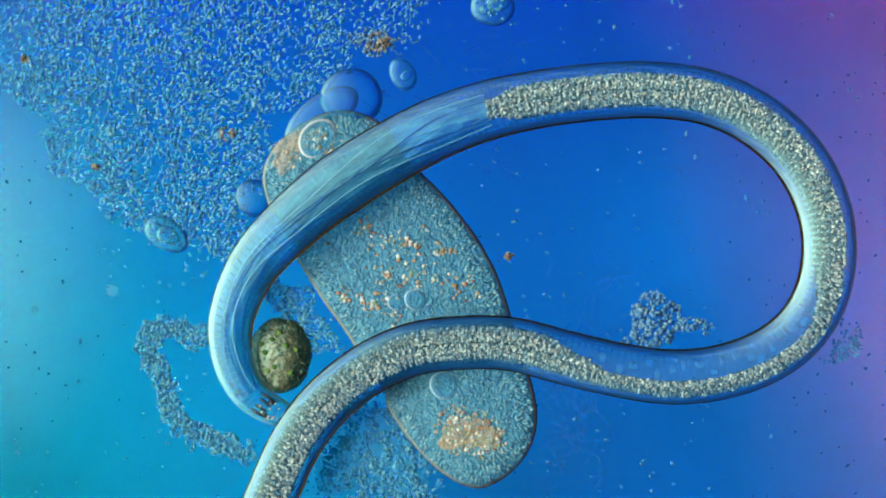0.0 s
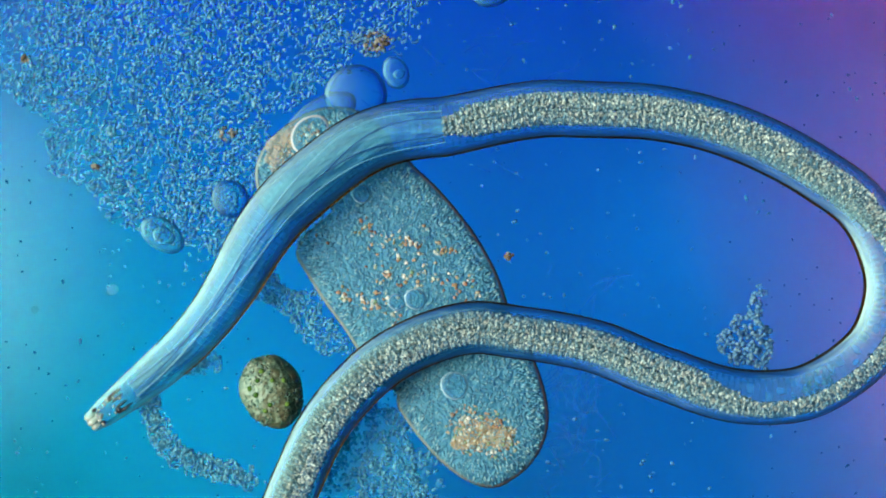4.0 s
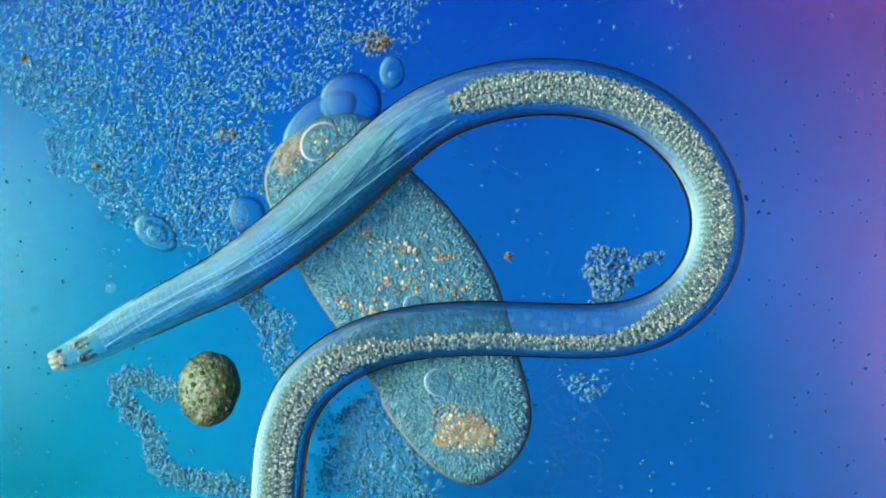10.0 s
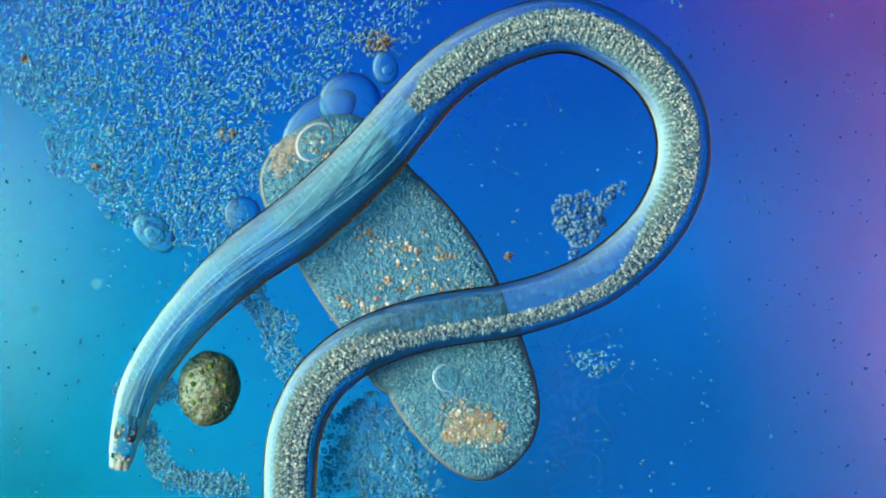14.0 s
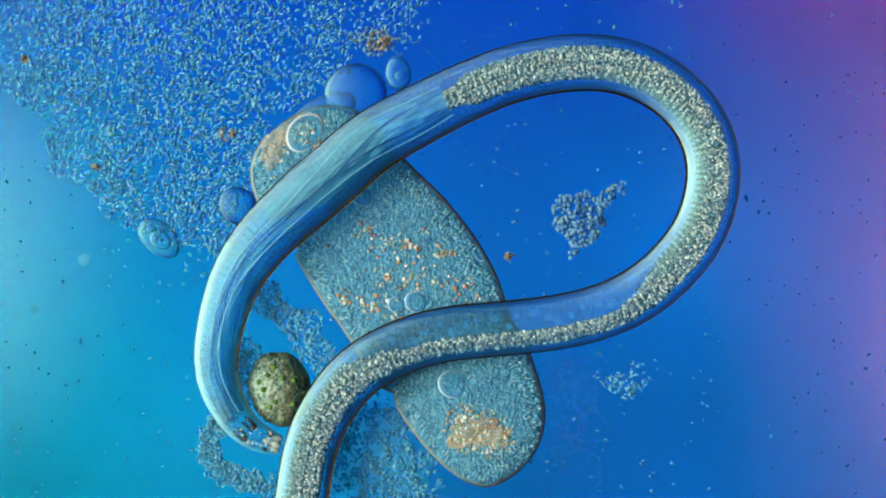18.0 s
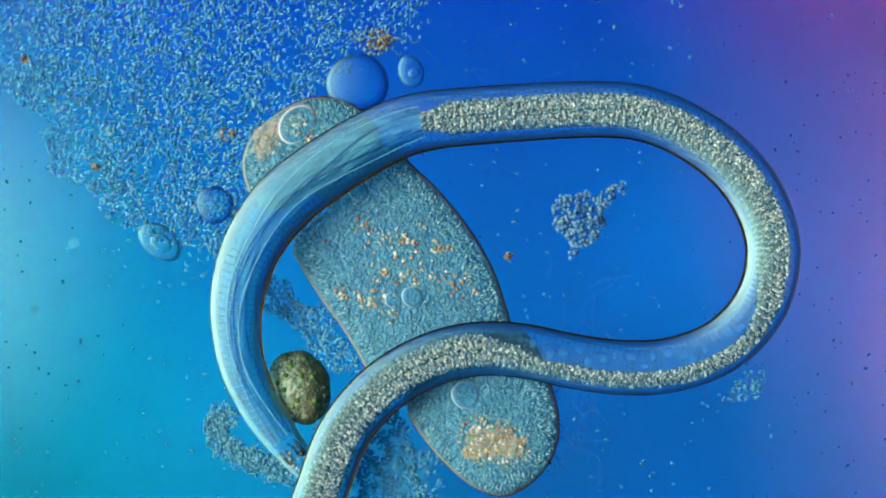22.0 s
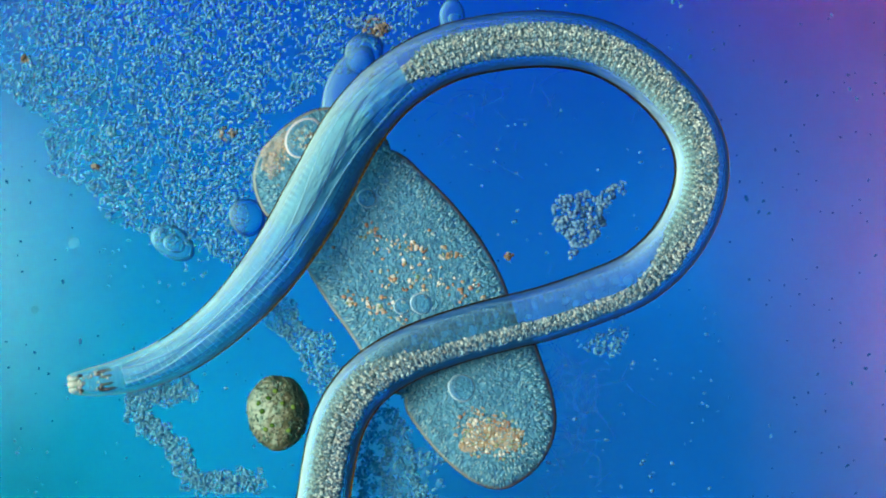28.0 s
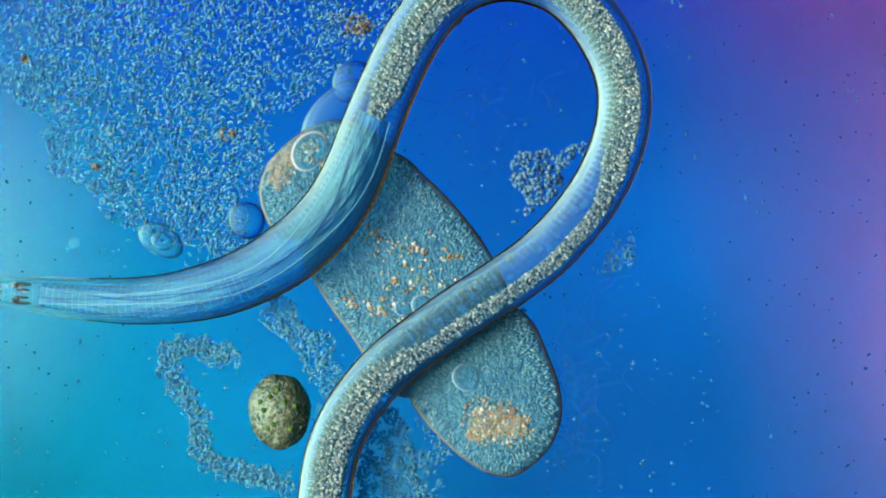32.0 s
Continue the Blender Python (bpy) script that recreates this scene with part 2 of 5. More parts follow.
MAT_DEBRIS = tissue("debris_grain", [(0.05, (0.006, 0.12, 0.3)), (0.35, (0.012, 0.22, 0.4)), (0.65, (0.05, 0.34, 0.48)), (0.95, (0.22, 0.5, 0.54))], clear=0.3, clear_tint=(0.55, 0.82, 1), bump=0, per_piece="island", backlit=0.5, glint=(0.11, 0.24, 0.23), gloss=0)
MAT_PALE_GRAIN = tissue("pale_round_grain", [(0.05, (0.02, 0.08, 0.22)), (0.4, (0.05, 0.18, 0.36)), (0.7, (0.1, 0.24, 0.36)), (0.95, (0.24, 0.38, 0.42))], clear=0.3, clear_tint=(0.5, 0.7, 1.0), bump=0, rough=0.4, gloss=0, per_piece="object", backlit=0.1, glint=(0.06, 0.13, 0.13))
MAT_BROWN_GRAIN = tissue("brown_round_grain", [(0.05, (0.06, 0.07, 0.06)), (0.4, (0.17, 0.13, 0.08)), (0.7, (0.28, 0.28, 0.22)), (0.95, (0.5, 0.58, 0.54))], bump=0, clear=0.35, per_piece="object", gloss=0)
MAT_PALE_DROP = tissue("pale_drop", [(0.3, (0.3, 0.66, 0.76)), (0.7, (0.4, 0.72, 0.8))], clear=0.88, rough=0.6, gloss=0, bump=0)
MAT_THREAD = tissue("slime_thread", [(0.3, (0.04, 0.3, 0.56)), (0.7, (0.14, 0.48, 0.68))], clear=0.92, clear_tint=(0.6, 0.78, 1.0), bump=0, gloss=0)
MAT_BRIGHT_RIM = tissue("bright_rim", [(0.3, (0.5, 0.56, 0.52)), (0.7, (0.7, 0.72, 0.66))], clear=0.25, clear_tint=(0.4, 0.5, 0.8), rough=0.3, bump=0)
MAT_BED = tissue("bed_grain", [(0.05, (0.008, 0.1, 0.26)), (0.5, (0.02, 0.24, 0.42)), (0.95, (0.16, 0.44, 0.5))], clear=0.35, clear_tint=(0.6, 0.88, 1.0), bump=0, per_piece="island", backlit=0.7, glint=(0.1, 0.24, 0.22), gloss=0)
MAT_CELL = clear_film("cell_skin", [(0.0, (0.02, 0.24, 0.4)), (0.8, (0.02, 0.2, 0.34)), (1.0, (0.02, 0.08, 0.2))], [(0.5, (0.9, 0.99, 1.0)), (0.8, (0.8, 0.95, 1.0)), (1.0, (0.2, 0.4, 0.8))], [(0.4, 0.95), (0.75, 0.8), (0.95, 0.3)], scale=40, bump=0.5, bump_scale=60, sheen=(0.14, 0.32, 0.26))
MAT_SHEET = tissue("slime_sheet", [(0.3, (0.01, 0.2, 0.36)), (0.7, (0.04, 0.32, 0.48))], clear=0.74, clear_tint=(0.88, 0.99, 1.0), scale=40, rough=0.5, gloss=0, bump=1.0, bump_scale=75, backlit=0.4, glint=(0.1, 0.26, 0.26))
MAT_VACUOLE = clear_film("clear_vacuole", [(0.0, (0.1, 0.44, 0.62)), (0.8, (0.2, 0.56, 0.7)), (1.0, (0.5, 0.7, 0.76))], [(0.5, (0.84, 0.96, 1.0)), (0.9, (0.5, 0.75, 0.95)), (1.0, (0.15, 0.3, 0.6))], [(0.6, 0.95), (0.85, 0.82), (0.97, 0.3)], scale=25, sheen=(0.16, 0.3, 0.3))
# dark brown base stands in for the shaded edge of the ciliate
MAT_PELLICLE = tissue("pellicle", [(0.3, (0.05, 0.02, 0.015)), (0.7, (0.1, 0.05, 0.04))], clear=0.35, clear_tint=(0.5, 0.4, 0.4), rough=0.5, gloss=0, scale=80, bump=0.2, bump_scale=200, glint=(0.2, 0.36, 0.34))
# for the unseen box that blocks light from below
MAT_LIGHT_BLOCK = tissue("black_light_block", [(0.3, (0.003, 0.003, 0.003)), (0.7, (0.005, 0.005, 0.005))], scale=8, bump=0, rough=1.0, gloss=0.0)


# ---- mesh helpers ----
def spot(px, py, z=0.0):
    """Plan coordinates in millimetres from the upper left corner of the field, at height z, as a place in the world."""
    k = (EYE_HEIGHT - z) / EYE_HEIGHT
    return Vector(((px - 784) / 1000 * k, (441 - py) / 1000 * k, z))


def mesh(name, verts, faces, mat, smooth=True, along=None, side=None):
    me = bpy.data.meshes.new(name)
    me.from_pydata([tuple(v) for v in verts], [], [tuple(f) for f in faces])
    me.materials.append(mat)
    if smooth:
        me.polygons.foreach_set("use_smooth", [True] * len(me.polygons))
    if side is not None:
        share = me.attributes.new("side", "FLOAT", "POINT")
        share.data.foreach_set("value", side)
    if along is not None:
        rest = me.attributes.new("rest", "FLOAT_VECTOR", "POINT")
        rest.data.foreach_set("vector", [c for x, y, z in verts for c in (x + along, y, z)])
    me.update()
    return me


def part(name, me, parent, label="", at=None):
    ob = new(name, me)
    ob.parent = parent
    if at is not None:
        ob.matrix_basis = at
    return tagged(ob, label) if label else ob


PHI = (1 + 5 ** 0.5) / 2
ICO = np.array([(-1, PHI, 0), (1, PHI, 0), (-1, -PHI, 0), (1, -PHI, 0), (0, -1, PHI), (0, 1, PHI), (0, -1, -PHI), (0, 1, -PHI),
                (PHI, 0, -1), (PHI, 0, 1), (-PHI, 0, -1), (-PHI, 0, 1)]) / math.sqrt(1 + PHI * PHI)
ICO_FACES = np.array([(0, 11, 5), (0, 5, 1), (0, 1, 7), (0, 7, 10), (0, 10, 11), (1, 5, 9), (5, 11, 4), (11, 10, 2), (10, 7, 6), (7, 1, 8)]
                     + [(3, 9, 4), (3, 4, 2), (3, 2, 6), (3, 6, 8), (3, 8, 9), (4, 9, 5), (2, 4, 11), (6, 2, 10), (8, 6, 7), (9, 8, 1)])


def grains(centres, radii, turns, rng, rough=0.18, cup=False):
    """Many small lumps in one mesh: centres (n,3), radii (n,3), turns about z (n)."""
    n = len(centres)
    v = ICO[None] * (1 + rng.uniform(-rough, rough, (n, 12, 1)))
    v = v * np.asarray(radii)[:, None, :]
    c, s = np.cos(turns)[:, None], np.sin(turns)[:, None]
    x, y = v[:, :, 0] * c - v[:, :, 1] * s, v[:, :, 0] * s + v[:, :, 1] * c
    v = np.stack([x, y, v[:, :, 2]], 2) + np.asarray(centres)[:, None, :]
    kept = ICO_FACES[ICO[ICO_FACES].mean(1)[:, 2] > -0.45] if cup else ICO_FACES
    f = kept[None] + (np.arange(n) * 12)[:, None, None]
    return v.reshape(-1, 3), f.reshape(-1, 3)


def dome(outline, height, rings=10, steep=0.5, start=0.0, stop=1.0):
    """A closed flat-based dome over outline(angle) -> (x, y); the stretch from start to stop of its flank."""
    n = 72
    verts, faces = [], []
    for k in range(rings + 1):
        a = (start + (stop - start) * k / rings) * math.pi / 2
        shrink, z = math.cos(a), height * math.sin(a) ** (2 * steep)
        for i in range(n):
            x, y = outline(2 * math.pi * i / n)
            verts.append((x * shrink, y * shrink, z))
    for k in range(rings):
        for i in range(n):
            j = (i + 1) % n
            faces.append((k * n + i, k * n + j, (k + 1) * n + j, (k + 1) * n + i))
    return verts, faces


def bubble(name, parent, x, y, z, rx, ry, height, turn=0.0, label="", rim=None, skin=None):
    """A clear vesicle, with most skins less clear and darker-tinted towards its margin; rim: the material of a crisp
    bright rim, where it has one.
    """
    def outline(a):
        r = 1 + 0.03 * math.sin(2 * a + 50 * rx) + 0.02 * math.sin(3 * a + 90 * ry)
        return rx * r * math.cos(a), ry * r * math.sin(a)
    verts, faces = dome(outline, height, rings=14)
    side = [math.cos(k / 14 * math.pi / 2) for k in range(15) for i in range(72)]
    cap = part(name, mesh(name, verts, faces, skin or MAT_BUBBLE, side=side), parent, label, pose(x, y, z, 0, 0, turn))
    if rim:
        part("rim", mesh("rim", *dome(lambda a: (outline(a)[0] * 1.01, outline(a)[1] * 1.01), height, rings=3, stop=0.3), rim), cap)
    return cap


# ---- the field ----
field = new("ground", mesh("ground", [(-6, -6, 0), (6, -6, 0), (6, 6, 0), (-6, 6, 0)], [(0, 1, 2, 3)], MAT_FIELD, False))
tagged(field, "blue microscope field glass lit from below", "glass slide", kind="structure")



def build_light_block():
    """An unseen black box added below the glass to keep sky light off its underside."""
    h, t, d = 5.98, 0.05, -2.5
    v, f = [], []
    for x0, x1, y0, y1, z0, z1 in ((-h, h, -h, h, d - t, d), (-h - t, -h, -h, h, d, -0.002), (h, h + t, -h, h, d, -0.002), (-h, h, -h - t, -h, d, -0.002), (-h, h, h, h + t, d, -0.002)):
        b = len(v)
        v += [(x, y, z) for z in (z0, z1) for x, y in ((x0, y0), (x1, y0), (x1, y1), (x0, y1))]
        f += [tuple(b + k for k in q) for q in ((3, 2, 1, 0), (4, 5, 6, 7), (0, 1, 5, 4), (1, 2, 6, 5), (2, 3, 7, 6), (3, 0, 4, 7))]
    tagged(new("backdrop", mesh("backdrop", v, f, MAT_LIGHT_BLOCK, False)), "unseen black box added under the glass to block light", "housing", kind="structure")


build_light_block()

# ---- the worm ----
SEG = 0.012
COUNT = 292
GUT_START = 0.845
PROFILE_S = (0.0, 0.03, 0.1, 0.15, 0.2, 0.3, 0.4, 0.55, 0.7, 0.9, 1.3, 2.0, 2.7, 3.5)
PROFILE_R = (0.018, 0.024, 0.032, 0.0355, 0.0385, 0.043, 0.0495, 0.056, 0.055, 0.051, 0.048, 0.048, 0.046, 0.044)


def girth(s):
    return float(np.interp(s, PROFILE_S, PROFILE_R))


def spine_height(s):
    q = float(np.clip((s - 0.02) / 0.44, 0, 1))
    back = float(np.clip((s - 2.8) / 0.4, 0, 1))
    return 0.028 + 0.054 * q * q * (3 - 2 * q) - 0.03 * back * back * (3 - 2 * back)


def tube_piece(r0, r1, half, spans, steps, flare=0.0):
    verts, faces = [], []
    for a0, a1 in spans:
        base = len(verts)
        for k in range(steps + 1):
            a = radians(a0 + (a1 - a0) * k / steps)
            wide = half + flare * abs(math.cos(a))
            verts.append((-wide, r0 * math.cos(a), r0 * math.sin(a)))
            verts.append((wide, r1 * math.cos(a), r1 * math.sin(a)))
        for k in range(steps):
            faces.append((base + 2 * k, base + 2 * k + 1, base + 2 * k + 3, base + 2 * k + 2))
    return verts, faces


def gut_slice(seed, share):
    """The granules of one ring of the gut: two rows beside a narrow lumen."""
    rng = np.random.default_rng(seed)
    c = []
    for side in (-1, 1):
        n, wide, mid = int(150 * share), 0.0128 * share, 0.0145 * share
        c.append(np.stack([rng.uniform(-SEG * 0.62, SEG * 0.62, n), side * mid + rng.uniform(-wide, wide, n), rng.uniform(0.0, 0.024, n)], 1))
    c = np.concatenate(c)
    r = rng.choice((0.0013, 0.0018, 0.0027), (len(c), 1), p=(0.45, 0.4, 0.15)) * rng.uniform(0.75, 1.25, (len(c), 3)) * (0.9, 1.2, 0.9)
    return grains(c, r, rng.normal(0, 0.35, len(c)), rng, 0.25)


def lines(s0, s1, half, radius, thick, course):
    """A thin thread lengthways through one ring; course: its angle round the body's axis at rest."""
    v, n = [], 5
    for x, s in ((-half, s0), (half, s1)):
        lean = radians(course + 13 * math.sin(6.5 * s + course) + 6 * math.sin(19 * s + 2 * course))
        cy, cz = radius * girth(s) * math.cos(lean), radius * girth(s) * math.sin(lean)
        v += [(x, cy + thick * math.cos(k * 2 * math.pi / n), cz + thick * math.sin(k * 2 * math.pi / n)) for k in range(n)]
    return v, [(k, (k + 1) % n, n + (k + 1) % n, n + k) for k in range(n)]


def build_worm():
    worm = tagged(new("worm"), "transparent blue roundworm with a pale granular gut, coiled over a ciliate", "worm")
    shares = (1.0, 0.86, 0.72, 0.58, 0.47)
    slices = [[mesh("gut", *gut_slice(100 * (q + 1) + k, share), MAT_GUT, False) for k in range(24 if q == 0 else 6 if q < 4 else 14)] for q, share in enumerate(shares)]
    pieces = []
    rng = np.random.default_rng(5)
    for i in range(COUNT):
        s = (i + 0.5) * SEG
        r0, r1 = girth(s - SEG / 2), girth(s + SEG / 2)
        half, flare = (SEG / 2 + 0.0003, 0.0005) if s < 0.2 else (SEG / 2 + 0.0005, 0.0009) if s < 0.5 else (SEG / 2 + 0.0008, 0.0009)
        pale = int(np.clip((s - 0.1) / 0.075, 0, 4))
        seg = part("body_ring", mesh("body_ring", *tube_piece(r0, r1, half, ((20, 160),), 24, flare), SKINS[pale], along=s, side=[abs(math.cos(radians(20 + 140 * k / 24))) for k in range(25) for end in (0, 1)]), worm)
        part("belly", mesh("belly", *tube_piece(r0, r1, half - 0.0007, ((180, 360),), 12), MAT_BELLY, along=s), seg)
        # edge strips: coloured-in light fringe on the body, pale line on the head
        for a0, a1 in ((0, 20), (160, 180)):
            part("outline", mesh("outline", *tube_piece(r0, r1, half, ((a0, a1),), 4, flare + 0.0003), MAT_EDGE_FRINGE if pale else MAT_HEAD_OUTLINE, along=s), seg)
        if s > GUT_START:
            shift = float(np.interp(s, (1.62, 1.74, 2.12, 2.24), (0, 0.021, 0.021, 0)))
            step = int(round(4 * shift / 0.021)) if s > GUT_START + 0.045 else max(0, 3 - int((s - GUT_START) / 0.014))
            part("gut", slices[step][rng.integers(len(slices[step]))], seg, "", pose(0, shift, 0.004))
            w = 0.029 * shares[step]
            part("gut_wall", mesh("gut_wall", *tube_piece(w, w, half, ((188, 352),), 8), MAT_GUT_WALL, along=s), seg, "", pose(0, shift, 0.004))
            if 1.72 < s < 2.16 and i % 2:
                v, f = grains([(0, 0, 0)], [rng.uniform(0.006, 0.013, 3)], np.zeros(1), rng, 0.2)
                part("gonad_cell", mesh("gonad_cell", v, f, MAT_GONAD), seg, "", pose(rng.uniform(-0.006, 0.006), -0.012 + rng.uniform(-0.013, 0.013), 0.01))
        elif s > 0.1:
            grow = float(np.interp(s, (0.1, 0.3, 0.6, 0.76, 0.83), (0.66, 0.8, 0.84, 0.8, 0.5)))
            part("pharynx", mesh("pharynx", *tube_piece(r0 * grow, r1 * grow, half - 0.0006, ((4, 176),), 12), MAT_PHARYNX, along=s), seg)
            for course in (62, 116):
                part("muscle_fibre", mesh("muscle_fibre", *lines(s - SEG / 2, s + SEG / 2, half, 0.87, 0.0012, course), MAT_FIBRE), seg)
            for course in (80, 97, 134):
                part("lumen", mesh("lumen", *lines(s - SEG / 2, s + SEG / 2, half, 0.85, 0.001, course), MAT_LUMEN), seg)
        pieces.append(seg)
    # lips, mouth and the dark jaws behind it
    first = pieces[0]
    for k in range(6):
        a = radians(60 * k + 30)
        v, f = grains([(-0.003, 0.012 * math.cos(a), 0.012 * math.sin(a))], [(0.012, 0.0075, 0.0075)], np.zeros(1), rng, 0.08)
        part("lip", mesh("lip", v, f, MAT_LIP), first)
    v, f = grains([(0.004, 0.0, 0.012)], [(0.02, 0.006, 0.006)], np.zeros(1), rng, 0.05)
    part("mouth", mesh("mouth", v, f, MAT_LIP), first, "pale narrow mouth opening")
    for ring, y, z, size in ((1, 0.0135, 0.017, (0.006, 0.004, 0.004)), (1, -0.0135, 0.017, (0.006, 0.004, 0.004)), (4, 0.0125, 0.02, (0.007, 0.005, 0.005)), (4, -0.0125, 0.02, (0.007, 0.005, 0.005)),
                             (5, 0.016, 0.02, (0.019, 0.0036, 0.004)), (5, 0.006, 0.023, (0.015, 0.003, 0.004)), (5, -0.007, 0.023, (0.016, 0.003, 0.004)), (5, -0.017, 0.02, (0.02, 0.0036, 0.004))):
        v, f = grains([(0, y, z)], [size], np.zeros(1), rng, 0.12)
        part("tooth", mesh("tooth", v, f, MAT_TOOTH), pieces[ring], "dark brown tooth")
    # pale granules packed between the jaws
    for k in range(22):
        ring, y = int(rng.integers(1, 6)), rng.uniform(-0.018, 0.018)
        z = math.sqrt(0.024 ** 2 - y * y)
        v, f = grains([(rng.uniform(-0.006, 0.006), y, z)], [rng.uniform(0.002, 0.0045, 3)], np.zeros(1), rng, 0.2)
        part("jaw_granule", mesh("jaw_granule", v, f, MAT_LIP), pieces[ring], "pale granule between the jaws")
    return worm, pieces


WORM, RINGS = build_worm()

# ---- the ciliate ----
CIL_AT = spot(713, 533)
CIL_TURN = math.degrees(math.atan2(-0.901, 0.434))
CIL_LONG = 0.717
RIGHT_U, RIGHT_W = (28, 55, 99, 165, 206, 240, 273, 342, 420, 492, 560, 638, 692, 745), (104, 110, 116, 112, 130, 142, 151, 166, 170, 159, 148, 140, 132, 120)
LEFT_U, LEFT_W = (28, 53, 105, 170, 241, 322, 393, 460, 532, 598, 674, 745), (150, 150, 145, 140, 134, 126, 112, 106, 106, 98, 82, 64)


def smooth_width(u, us, ws):
    """Half width of the ciliate at the share u of its axis, with rounded ends."""
    e = np.interp(np.clip(28 + 717 * u + np.linspace(-30, 30, 13), 28, 745), us, ws)
    return float(e.mean()) * math.sqrt(max(0.0, 1 - abs(2 * u - 1) ** 8)) / 1000


def cil_top(u, w):
    edge = max(0.0, 1 - abs(w) ** 2.1)
    ends = max(0.0, 1 - abs(2 * u - 1) ** 12)
    return 0.012 + 0.023 * math.sqrt(edge) * math.sqrt(ends)


def cil_piece(name, base, u0, u1, lift, label):
    """One stretch of the ciliate's body with its margin on both sides."""
    steps, nw = [0.5 - 0.5 * math.cos(math.pi * i / 110) for i in range(111)], 40
    steps = [u0] + [u for u in steps if u0 < u < u1] + [u1]

    def half(u, us, ws):
        pinch = 1.0
        if u0 == 0:
            pinch = math.sqrt(1 - 0.5 * max(0.0, (u - 0.15) / 0.07) ** 2)
        elif us is RIGHT_U and u0 < 0.5:
            pinch = math.sqrt(1 - 0.42 * max(0.0, (u0 + 0.07 - u) / 0.07) ** 2)
        else:
            pinch = max(0.3, math.sqrt(max(0.0, 1 - (max(0.0, 0.295 - u) / 0.066) ** 2))) if u0 < 0.5 else math.sqrt(1 - (0.8 if us is LEFT_U else 0.3) * max(0.0, (u0 + 0.09 - u) / 0.09) ** 2)
        if u0 == 0.13 and us is LEFT_U:
            pinch *= math.sqrt(1 - 0.85 * max(0.0, (u - 0.62) / 0.1) ** 2)
        return pinch * smooth_width(u, us, ws)
    nu, verts, faces = len(steps) - 1, [], []
    for u in steps:
        right, left = half(u, RIGHT_U, RIGHT_W), half(u, LEFT_U, LEFT_W)
        for j in range(nw + 1):
            w = math.sin((j / nw - 0.5) * math.pi)
            wave = 0.0016 * noise.noise((u * 30, w * 9, 1.0))
            verts.append(((u - 0.5) * CIL_LONG, w * (right if w > 0 else left), cil_top(u, w) + wave + lift))
    for i in range(nu):
        for j in range(nw):
            a = i * (nw + 1) + j
            faces.append((a, a + nw + 1, a + nw + 2, a + 1))
    n = len(verts)
    verts += [(x, y, 0.003) for x, y, z in verts]
    for i in range(nu):
        for j in (0, nw):
            a, b = i * (nw + 1) + j, (i + 1) * (nw + 1) + j
            faces.append((b, a, a + n, b + n) if j else (a, b, b + n, a + n))
    for i in (0, nu):
        for j in range(nw):
            a = i * (nw + 1) + j
            faces.append((a, a + n, a + n + 1, a + 1) if i else (a + 1, a + n + 1, a + n, a))
    body = part(name, mesh(name, verts, faces, MAT_CILIATE), base, label)

    # the firm margin along both sides, closed round the free end
    loop = [((u - 0.5) * CIL_LONG, half(u, RIGHT_U, RIGHT_W)) for u in steps]
    back = [((u - 0.5) * CIL_LONG, -half(u, LEFT_U, LEFT_W)) for u in reversed(steps)]
    runs = [loop[:-1] + back] if u1 == 1 else [back[:-1] + loop] if u0 == 0 else [loop, back]
    for run in runs:
        ring, hoops, m = [], [], len(run)
        for i in range(m):
            (x0, y0), (x1, y1), (x2, y2) = run[max(0, i - 1)], run[i], run[min(m - 1, i + 1)]
            way = Vector((x2 - x0, y2 - y0)).normalized()
            for k in range(7):
                a = radians(-60 + 25 * k)
                reach = 0.0058 * math.cos(a) - 0.0035
                ring.append((x1 - way.y * reach, y1 + way.x * reach, 0.011 + lift + 0.01 * math.sin(a)))
            if i < m - 1:
                for k in range(6):
                    hoops.append((i * 7 + 7 + k, i * 7 + k, i * 7 + k + 1, i * 7 + 8 + k))
        part("pellicle", mesh("pellicle", ring, hoops, MAT_PELLICLE), body, "firm skin margin with edge shade in its dark brown")
    return body


